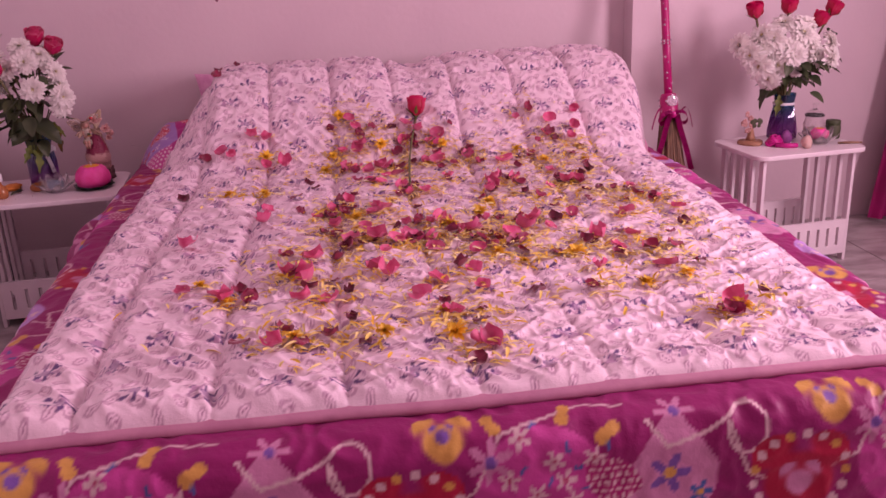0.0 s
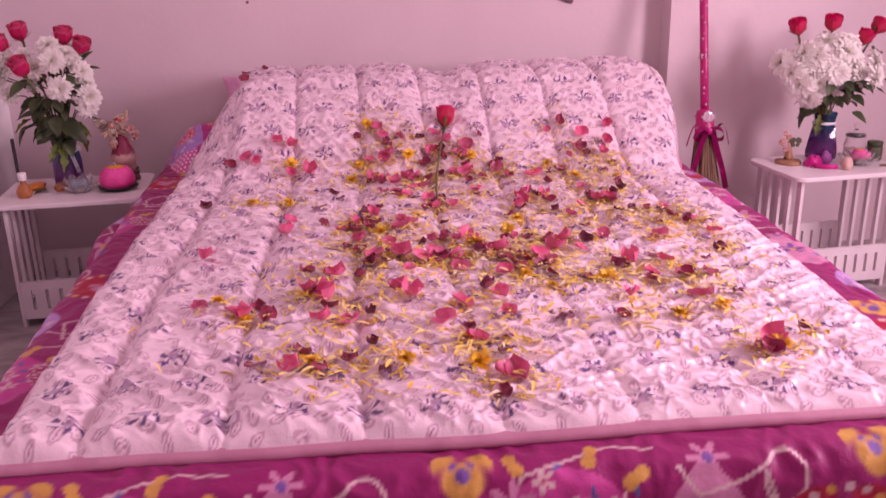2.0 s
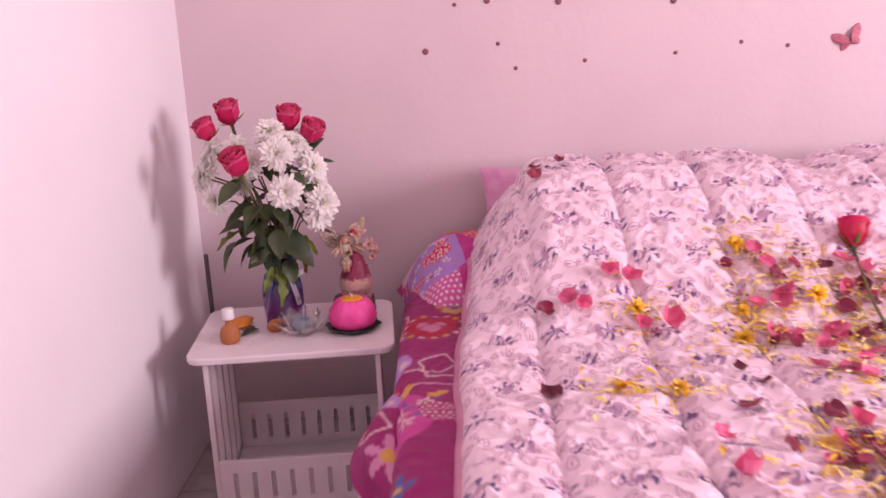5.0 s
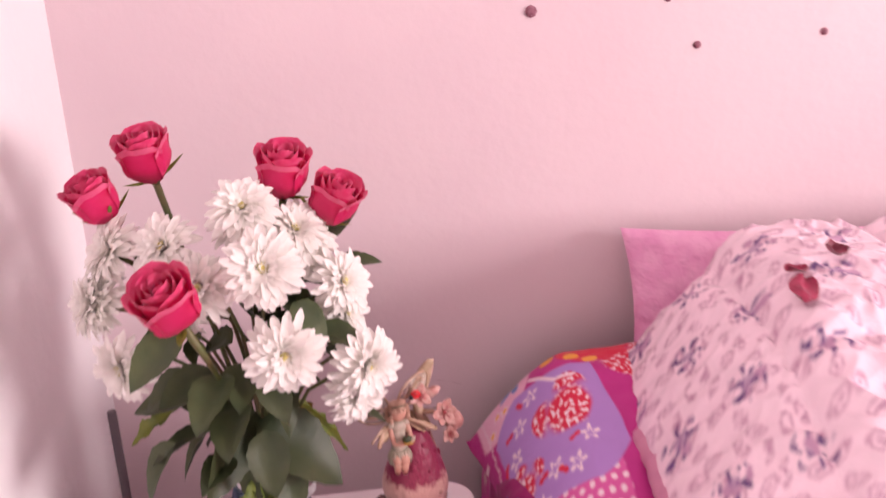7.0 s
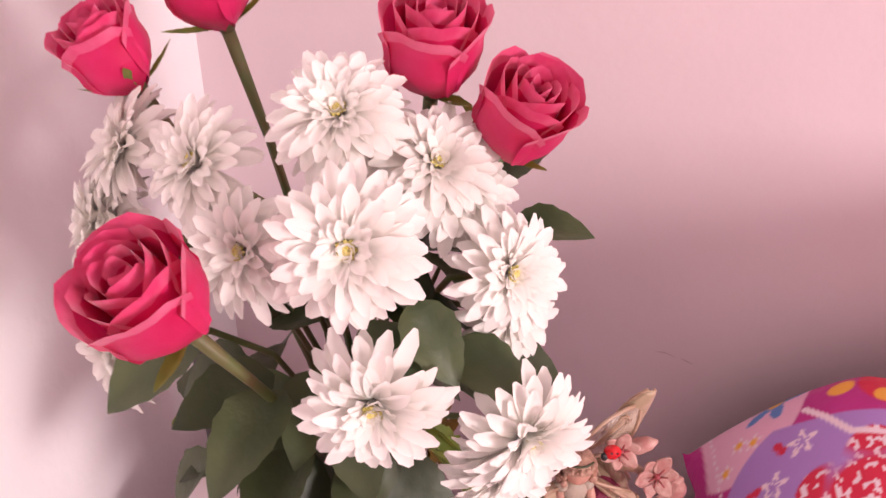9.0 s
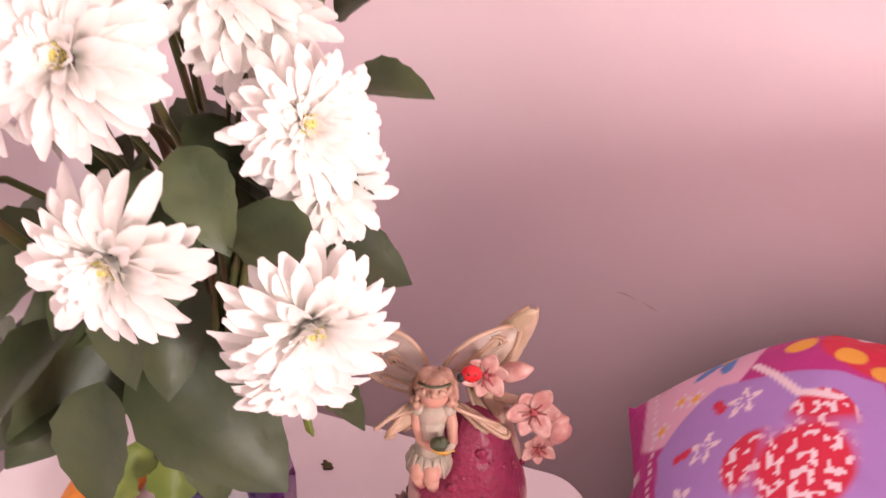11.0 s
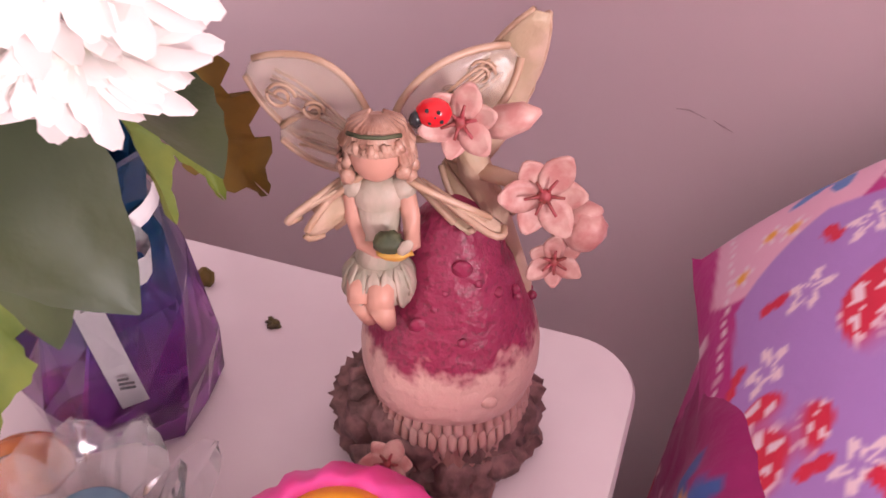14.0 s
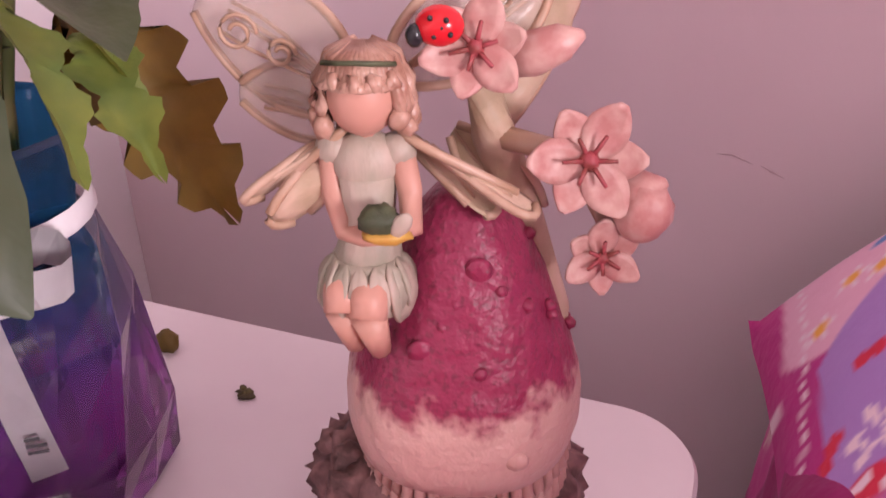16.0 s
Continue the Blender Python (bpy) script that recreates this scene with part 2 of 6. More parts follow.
def spread_print(u, v):
    """The bedspread's print on flat cloth: a tile of hearts, flowers, dots and loops that repeats."""
    row = np.floor(v / 0.46)
    u, v = np.mod(u + 0.27 * row + 0.318, 0.59), np.mod(v, 0.46)
    col = np.tile(np.array([0.30, 0.016, 0.125]), u.shape + (1,))
    pale, lilac, yellow, red, cream, blue = (0.58, 0.22, 0.37), (0.18, 0.08, 0.32), (0.62, 0.32, 0.07), (0.44, 0.012, 0.045), (0.66, 0.46, 0.47), (0.05, 0.11, 0.32)
    for du in (-0.59, 0, 0.59):
        w = u + du
        paint(col, disc_mask(w, v, 0.43, 0.14, 0.10), (0.55, 0.06, 0.27))
        drop = 0.072 * np.clip((v - 0.035) / 0.09, 0, 1) ** 0.8 * np.clip((0.245 - v) / 0.08, 0, 1) ** 0.5
        paint(col, (drop - np.abs(w - 0.04)) / 0.002, pale)
        paint(col, flower_mask(w, v, 0.035, 0.135, 0.036), lilac)
        paint(col, disc_mask(w, v, 0.035, 0.135, 0.011), yellow)
        paint(col, flower_mask(w, v, 0.085, 0.175, 0.022), blue)
        paint(col, disc_mask(w, v, 0.085, 0.175, 0.007), yellow)
        loop = [(0.155 + 0.03 * math.cos(a), 0.075 + 0.04 * math.sin(a)) for a in np.linspace(-2.6, 3.4, 16)]
        paint(col, line_mask(w, v, [(0.0, 0.05), (0.03, 0.09), (0.09, 0.075)] + loop + [(0.16, 0.15), (0.19, 0.165)], 0.0035), cream)
        paint(col, line_mask(w, v, [(0.27, 0.16), (0.33, 0.13), (0.37, 0.05), (0.5, 0.01), (0.56, 0.02)], 0.003), cream)
        paint(col, flower_mask(w, v, 0.045, 0.04, 0.032, 6), pale)
        paint(col, disc_mask(w, v, 0.045, 0.04, 0.009), lilac)
        paint(col, heart_mask(w, -v, 0.29, -0.045, 0.042), yellow)
        paint(col, heart_mask(w, -v, 0.29, -0.04, 0.018), lilac)
        paint(col, heart_mask(w, -v, 0.24, -0.165, 0.075), red)
        paint(col, heart_mask(w, -v, 0.24, -0.17, 0.032), pale)
        for k in range(17):
            a = 2 * math.pi * k / 17
            paint(col, disc_mask(w, v, 0.24 + 0.073 * math.cos(a), 0.16 + 0.068 * math.sin(a), 0.0085), yellow if k % 3 == 0 else cream)
        paint(col, flower_mask(w, v, 0.355, 0.085, 0.036, 6, 0.4), pale)
        paint(col, disc_mask(w, v, 0.355, 0.085, 0.010), lilac)
        for k in range(9):
            a, r = k * 2.4, 0.02 + 0.011 * k
            cu, cv = 0.445 + r * math.cos(a), 0.125 + 0.8 * r * math.sin(a)
            paint(col, flower_mask(w, v, cu, cv, 0.019, 5, k), cream)
            paint(col, disc_mask(w, v, cu, cv, 0.005), (0.45, 0.03, 0.12))
            paint(col, flower_mask(w, v, cu + 0.02, cv - 0.017, 0.009, 2, k), blue)
        patch = np.minimum(disc_mask(w, v, 0.545, 0.12, 0.05), disc_mask(w, v, 0.52, 0.16, 0.065))
        paint(col, patch, (0.40, 0.02, 0.14))
        dots = (0.0042 - np.hypot(np.mod(w + 0.006 * np.floor(v / 0.012), 0.012) - 0.006, np.mod(v, 0.012) - 0.006)) / 0.001
        paint(col, np.minimum(patch, dots), cream)
        for cu, cv, a in ((0.53, 0.06, 0.5), (0.36, 0.03, 2.0), (0.47, 0.025, 1.2), (0.1, 0.27, 0.3)):
            paint(col, flower_mask(w, v, cu, cv, 0.022, 2, a), yellow)
        # second row of motifs
        paint(col, disc_mask(w, v, 0.12, 0.35, 0.085), (0.46, 0.25, 0.55))
        for k in range(7):
            a = 0.9 * k
            paint(col, flower_mask(w, v, 0.12 + 0.065 * math.cos(a), 0.35 + 0.065 * math.sin(a), 0.016, 5, k), cream)
        paint(col, heart_mask(w, -v, 0.12, -0.35, 0.04), red)
        paint(col, flower_mask(w, v, 0.35, 0.33, 0.06, 6), pale)
        paint(col, disc_mask(w, v, 0.35, 0.33, 0.018), yellow)
        paint(col, flower_mask(w, v, 0.47, 0.36, 0.035), blue)
        paint(col, disc_mask(w, v, 0.47, 0.36, 0.01), yellow)
        paint(col, line_mask(w, v, [(0.2, 0.4), (0.26, 0.42), (0.3, 0.38), (0.27, 0.33), (0.22, 0.36), (0.24, 0.44), (0.42, 0.43)], 0.0035), cream)
    return col


def spread_points(a, b):
    """Where the flat cloth point (a, b) lies once draped over the mattress."""
    xl, xr = bed_left(b), bed_right(b)
    el, er, ef = np.maximum(xl - a, 0), np.maximum(a - xr, 0), np.maximum(BED_FOOT - b, 0)
    r = 0.045

    def fall(e):
        k = np.clip(e / r, 0, math.pi / 2)
        return r * np.sin(k) * (e > 0), r * (1 - np.cos(k)) + np.maximum(e - r * math.pi / 2, 0)

    (ol, dl), (orr, dr), (of, df) = fall(el), fall(er), fall(ef)
    d = np.maximum(np.maximum(dl, dr), df)
    flare = 1 - np.exp(-d / 0.12)
    wl = flare * (0.012 + 0.03 * wave(b * 5 + 3, a * 0 + 0.5, 3))
    wf = flare * (0.01 + 0.02 * wave(a * 4, a * 0 + 0.5, 4))
    x = np.clip(a, xl, xr) - ol + orr - wl * (el > 0) + wl * (er > 0)
    y = np.maximum(b, BED_FOOT) - of - wf * (ef > 0)
    puff = 0.004 * (1 - np.abs(wave(a * 22 + 1.5 * wave(a * 9, b * 9, 7), b * 22, 5)) * 2.4) + 0.004 * wave(a * 6, b * 6, 8)
    z = BED_TOP - d + puff * (d < 0.03)
    x = x + puff * ((er > 0.02) * 1.0 - (el > 0.02))
    y = y - puff * (ef > 0.02)
    return np.stack([x, y, np.maximum(z, 0.012)], -1)


bed = thing("bed", 0.03, -1.2, 0, "double bed with a magenta printed bedspread hanging to the floor", "bed")
part("mattress", boxes((-0.72 - 0.03, 0.80 - 0.03, -2.20 + 1.2, -0.06 + 1.2, 0.06, 0.44), bevel=0.04), HEM, bed)
sheet_a, sheet_b = np.meshgrid(np.arange(-1.30, 1.38, 0.0045), np.arange(-2.74, BED_HEAD, 0.0045), indexing="ij")
sheet_v = BED_FOOT + 0.015 - sheet_b
bedspread = part("bedspread", grid_mesh("bedspread", spread_points(sheet_a, sheet_b) - np.array([0.03, -1.2, 0]), SPREAD, spread_print(sheet_a, sheet_v)), SPREAD, bed,
                 "magenta quilted bedspread printed with hearts and flowers")


# a fold of the bedspread stands out from the bed's side
fs, ft = np.meshgrid(np.linspace(0, 1, 60), np.linspace(0, 1, 30), indexing="ij")
swell = np.sin(math.pi * np.clip(fs, 0, 1) ** 1.3)
fold_x = -0.812 - ft * (0.012 + 0.082 * swell) + 0.006 * np.sin(9 * ft) * swell
fold_y = -0.80 - 0.36 * fs + 0.05 * ft * fs
fold_z = 0.455 - 0.055 * fs - ft * (0.012 + 0.075 * fs) + 0.03 * np.sin(math.pi * ft) * swell
part("bedspread_fold", grid_mesh("bedspread_fold", np.stack([fold_x - 0.03, fold_y + 1.2, fold_z], -1), SPREAD, spread_print(fs * 0.38 + 0.35, ft * 0.13 + 0.30)), SPREAD, bed,
     "magenta fold of the printed bedspread")


def quilt_base(x, y):
    """Height of the quilt's body over the two pillows, without its puffs."""
    s = step(-0.88, -0.30, y)
    hump = 0.262 - 0.035 * np.exp(-((x - 0.13) / 0.08) ** 2) - 0.03 * step(-0.45, -0.75, x)
    back = 1 - 0.75 * step(-0.17, -0.07, y)
    side = 0.35 * step(-0.80, -0.60, x) + 0.65 * step(-0.68, -0.50, x) * (1 - 0.85 * step(0.84, 0.97, x))
    return 0.482 + hump * s * back * side


def quilt_height(x, y):
    k = np.floor((x + 0.56) / 0.2)
    dx = np.abs(np.mod(x + 0.56 + 0.1 + 0.01 * np.sin(3 * y), 0.2) - 0.1)
    off = np.where(np.mod(k, 4) < 2, 0.0, 0.36)
    dy = np.abs(np.mod(y + 0.42 + off + 0.385, 0.77) - 0.385)
    d = np.minimum(dx, dy + 0.003)
    right = step(-0.3, 0.35, x) * step(-1.1, -1.5, y)
    z = quilt_base(x, y) + 0.021 * (1 - 0.55 * right) * (1 - np.exp(-d / 0.014))
    p, q = 0.93 * x + 0.36 * y, -0.36 * x + 0.93 * y
    ridge = 1 - np.abs(wave(p * 2.4 + 0.4 * wave(p * 6, q * 6, 2), q * 21 + 0.7 * wave(p * 4, q * 5, 6), 11)) * 3.0
    z += 0.009 * (0.3 + 0.7 * right) * np.maximum(ridge, 0) ** 2.5
    p, q = 0.75 * x - 0.66 * y, 0.66 * x + 0.75 * y
    ridge = 1 - np.abs(wave(p * 5 + 0.6 * wave(p * 8, q * 8, 3), q * 24, 12)) * 3.0
    z += 0.009 * (1 - 0.6 * right) * np.maximum(ridge, 0) ** 2
    ridge = 1 - np.abs(wave(x * 30 + 2 * wave(x * 12, y * 12, 15), y * 34, 16)) * 2.4
    return z + 0.0042 * np.maximum(ridge, 0) ** 2 + 0.004 * wave(x * 7, y * 7, 13) + 0.004 * wave(x * 18, y * 18, 14)


def quilt_left(y):
    return -0.705 + 0.02 * step(-1.3, -2.2, y) + 0.03 * step(-0.75, -0.38, y) + 0.010 * wave(y * 6, y * 0 + 0.3, 21)


def quilt_right(y):
    return 0.765 + 0.05 * step(-2.2, -1.1, y) + 0.14 * step(-0.9, -0.25, y) + 0.012 * wave(y * 6, y * 0 + 0.3, 22)


def quilt_foot(x):
    return -2.205 + 0.012 * wave(x * 4, x * 0 + 0.3, 23)


def quilt_print(u, v):
    """Small dark sprigs and grey outlined leaves on pale pink."""
    col = np.tile(np.array([0.88, 0.66, 0.74]), u.shape + (1,))
    col *= (1 + 0.10 * wave(u * 25, v * 25, 31) + 0.05 * wave(u * 90, v * 90, 32))[..., None]
    line = (0.42, 0.18, 0.30)
    for ku, kv, r in ((0.0, 0.0, 0.013), (0.031, 0.022, 0.010), (0.017, 0.048, 0.012)):
        j = np.floor((v + kv) / 0.058)
        i = np.floor((u + ku + 0.021 * j) / 0.062)
        du = np.mod(u + ku + 0.021 * j, 0.062) - 0.031
        dv = np.mod(v + kv, 0.058) - 0.029
        a = 2.4 * i + 1.3 * j
        p, q = du * np.cos(a) + dv * np.sin(a), -du * np.sin(a) + dv * np.cos(a)
        e = np.sqrt((p / r) ** 2 + (q / (0.55 * r)) ** 2)
        paint(col, np.clip((0.26 - np.abs(e - 1)) / 0.1, 0, 0.6), line)
        paint(col, (0.0016 - np.abs(q)) / 0.0006 * (np.abs(p) < 0.6 * r) * 0.5, line)
    j = np.floor(v / 0.105)
    du = np.mod(u + 0.0525 * np.mod(j, 2), 0.105) - 0.0525
    dv = np.mod(v, 0.105) - 0.0525
    r, a = np.hypot(du, dv * 1.35), np.arctan2(dv, du)
    fan = np.abs(np.sin(3 * a + 50 * r)) < 0.62
    speck = wave(u * 120, v * 120, 33) > -0.12
    paint(col, np.clip((0.031 - r) / 0.003, 0, 0.95) * fan * speck * (r > 0.006), (0.09, 0.03, 0.16))
    paint(col, np.clip((0.010 - r) / 0.002, 0, 0.6), (0.22, 0.10, 0.27))
    petal = wave(u * 60, v * 60, 35) > 0.22
    paint(col, ((0.034 - r) / 0.003) * petal * 0.5, (0.50, 0.28, 0.42))
    return col


quilt = thing("quilt", 0, 0, 0, "pale pink channel-stitched quilt printed with small purple sprigs", "quilt")
qs, qy = np.meshgrid(np.linspace(0, 1, 520), np.linspace(0, 1, 720), indexing="ij")
qy = -2.21 + qy * 2.14
qx = quilt_left(qy) + qs * (quilt_right(qy) - quilt_left(qy))
qy = np.where(qy < -2.05, -2.05 + (qy + 2.05) * (quilt_foot(qx) + 2.05) / -0.16, qy)
edge = np.minimum(np.minimum(qx - quilt_left(qy), quilt_right(qy) - qx), qy - quilt_foot(qx))
qz = quilt_height(qx, qy)
high = step(-0.80, -0.55, qy) * (qx < 0)
qz = qz - np.minimum(qz - 0.478, 1 - 0.975 * high) * np.exp(-np.maximum(edge, 0) / 0.014) * np.where(qy < -0.12, 1, 0.4)
qv = np.concatenate([np.zeros_like(qx[:, :1]), np.cumsum(np.hypot(np.diff(qy, axis=1), np.diff(quilt_base(qx, qy), axis=1)), axis=1)], 1)
qu = np.concatenate([np.zeros_like(qx[:1]), np.cumsum(np.hypot(np.diff(qx, axis=0), np.diff(quilt_base(qx, qy), axis=0)), axis=0)], 0)
qu = qu - qu[260:261] + qx[260:261]
part("quilt_top", grid_mesh("quilt_top", np.stack([qx, qy, qz], -1), QUILT, quilt_print(qu, qv)), QUILT, quilt)
for side, (ex, ey, ez) in enumerate(((qx[:, 0], qy[:, 0], qz[:, 0]), (qx[0], qy[0], qz[0]), (qx[-1], qy[-1], qz[-1]))):
    ox, oy = ((0, -1), (-1, 0), (1, 0))[side]
    rows = [np.stack([ex + ox * o, ey + oy * o, ez * (1 - k) + (0.458 + (np.maximum(ez - 0.022, 0.458) - 0.458) * (side == 1)) * k], -1) for o, k in ((-0.004, -0.15), (0.006, 0.1), (0.011, 0.45), (0.008, 0.8), (-0.01, 1.0))]
    part("quilt_hem", grid_mesh("quilt_hem", np.stack(rows, 1), HEM), HEM, quilt, "plain pink turned hem")


# ---- pillows ----
def pillow_sheet(cx, cy, cz, hx, hy, thick, tilt, turn, n, m, full=0.55):
    """Upper and lower faces of a stuffed pillow."""
    s, t = np.meshgrid(np.linspace(-1, 1, n), np.linspace(-1, 1, m), indexing="ij")
    bulge = np.clip((1 - np.abs(s) ** 2.6) * (1 - np.abs(t) ** 2.6), 0, 1) ** full
    x, y = s * hx * (1 - 0.07 * (1 - t ** 2)), t * hy * (1 - 0.10 * (1 - s ** 2))
    z = thick * bulge * (1 + 0.10 * wave(s * 3, t * 3, 41)) + 0.004 * wave(x * 40, y * 40, 42) * bulge
    rot = np.array((Euler((0, 0, radians(turn))).to_matrix() @ Euler((radians(tilt[0]), radians(tilt[1]), 0)).to_matrix()))
    up = np.stack([x, y, z], -1) @ rot.T + np.array([cx, cy, cz])
    low = np.stack([x, y, -0.6 * z], -1) @ rot.T + np.array([cx, cy, cz])
    return up, low, x, y


def sham_print(x, y, lx, ly):
    """Print of the magenta pillow sham: a lilac field of hearts and stars, a pale corner, dots and loops."""
    col = np.tile(np.array([0.50, 0.035, 0.23]), x.shape + (1,))
    col *= (1 + 0.12 * wave(x * 30, y * 30, 51))[..., None]
    pale, lilac, yellow, red, cream, blue = (0.80, 0.45, 0.58), (0.42, 0.24, 0.58), (0.86, 0.42, 0.06), (0.66, 0.03, 0.07), (0.85, 0.68, 0.74), (0.10, 0.24, 0.55)
    dots = (0.0042 - np.hypot(np.mod(x + 0.007 * np.floor(y / 0.013), 0.014) - 0.007, np.mod(y, 0.013) - 0.0065)) / 0.001
    low = np.minimum((-0.385 - y + 0.35 * (x + 0.80)) / 0.003, (-0.66 - x) / 0.003)
    paint(col, low, (0.68, 0.12, 0.36))
    paint(col, np.minimum(low, dots), cream)
    paint(col, disc_mask(x, y, -0.812, -0.195, 0.060), pale)
    paint(col, flower_mask(x, y, -0.785, -0.18, 0.030), blue)
    paint(col, disc_mask(x, y, -0.785, -0.18, 0.009), yellow)
    for cx, cy in ((-0.815, -0.215), (-0.83, -0.235), (-0.80, -0.222)):
        paint(col, flower_mask(x, y, cx, cy, 0.010), cream)
        paint(col, disc_mask(x, y, cx, cy, 0.005), yellow)
    field = np.minimum((0.085 - np.abs(x + 0.735 + 0.15 * (y + 0.33))) / 0.002, (0.095 - np.abs(y + 0.33 + 0.25 * (x + 0.73))) / 0.002)
    field = np.minimum(field, disc_mask(x, y, -0.74, -0.33, 0.115))
    paint(col, field, lilac)
    fleck = (wave(x * 190, y * 190, 52) > 0.13) * 1.0
    for cx, cy, r, a in ((-0.71, -0.315, 0.045, 0.5), (-0.795, -0.365, 0.030, -0.6), (-0.61, -0.25, 0.05, 0.2)):
        h = heart_mask(x, y, cx, cy, r, a)
        paint(col, h, red)
        paint(col, np.minimum(h, fleck), cream)
    for k, (cx, cy) in enumerate(((-0.782, -0.281), (-0.755, -0.252), (-0.80, -0.315), (-0.745, -0.385), (-0.715, -0.40), (-0.775, -0.41), (-0.69, -0.37))):
        s = flower_mask(x, y, cx, cy, 0.014, 5, k, 0.001)
        paint(col, s, cream)
        paint(col, flower_mask(x, y, cx, cy, 0.0075, 5, k, 0.001), lilac)
        paint(col, flower_mask(x, y, cx - 0.02, cy + 0.005, 0.009, 2, k, 0.001), red)
    paint(col, line_mask(x, y, [(-0.752, -0.215), (-0.735, -0.235), (-0.715, -0.262), (-0.69, -0.27)], 0.0035), cream)
    paint(col, disc_mask(x, y, -0.655, -0.195, 0.055), red)
    for k in range(6):
        paint(col, disc_mask(x, y, -0.70 + 0.018 * k, -0.178 - 0.012 * (k % 2), 0.0065), cream)
    for cx, cy in ((-0.722, -0.203), (-0.685, -0.225), (-0.66, -0.24)):
        paint(col, disc_mask(x, y, cx, cy, 0.012), yellow)
    paint(col, (-0.234 - lx) / 0.002, (0.50, 0.03, 0.22))
    for cy in (0.02, 0.10, -0.09):
        paint(col, np.minimum((-0.234 - lx) / 0.002, (0.006 - np.abs(ly - cy)) / 0.002), cream)
    stitch = np.minimum((0.0012 - np.abs(lx + 0.228)) / 0.0006, (np.mod(ly, 0.008) - 0.003) / 0.001)
    paint(col, stitch, cream)
    return col


sham = thing("pillow", 0, 0, 0, "magenta printed pillow sham half under the quilt", "pillow")
up, low, lx, ly = pillow_sheet(-0.606, -0.236, 0.490, 0.25, 0.19, 0.075, (18, -3), 6, 260, 220, 0.45)
for face in (up, low):
    face[..., 2] -= 0.125 * np.clip((-0.735 - face[..., 0]) / 0.135, 0, 1) ** 1.5
low[..., 2] = np.where(low[..., 0] > -0.77, np.maximum(low[..., 2], 0.452), low[..., 2])
arc = np.concatenate([0 * up[:1, :, 0], np.cumsum(np.hypot(np.diff(up[..., 0], axis=0), 0.75 * np.diff(up[..., 2], axis=0)), axis=0)], 0) + up[:1, :, 0]
up[..., 2] = np.where(up[..., 0] > -0.77, np.maximum(up[..., 2], 0.454), up[..., 2])
part("cover", grid_mesh("cover", up, SPREAD, sham_print(arc - 0.012, up[..., 1] - 0.088, lx, ly)), SPREAD, sham)
part("underside", grid_mesh("underside", low[::4, ::4][:, ::-1], HEM), HEM, sham)
back_pillow = thing("pillow", 0, 0, 0, "shiny pink satin pillow upright against the wall", "pillow")
up, low, _, _ = pillow_sheet(-0.352, -0.070, 0.588, 0.29, 0.145, 0.040, (78, 0), 0, 120, 80)
part("cover", grid_mesh("cover", up, SATIN), SATIN, back_pillow)
part("underside", grid_mesh("underside", low[:, ::-1], SATIN), SATIN, back_pillow)

# ---- materials of the things ----
def translucent(m, colour, share):
    """Thin tissue: part of the light passes through and glows on the far side."""
    nt = m.node_tree
    thin = nt.nodes.new("ShaderNodeBsdfTranslucent")
    thin.inputs["Color"].default_value = (*colour, 1)
    both = nt.nodes.new("ShaderNodeMixShader")
    both.inputs[0].default_value = share
    nt.links.new(nt.nodes["Principled BSDF"].outputs[0], both.inputs[1])
    nt.links.new(thin.outputs[0], both.inputs[2])
    nt.links.new(both.outputs[0], nt.nodes["Material Output"].inputs["Surface"])


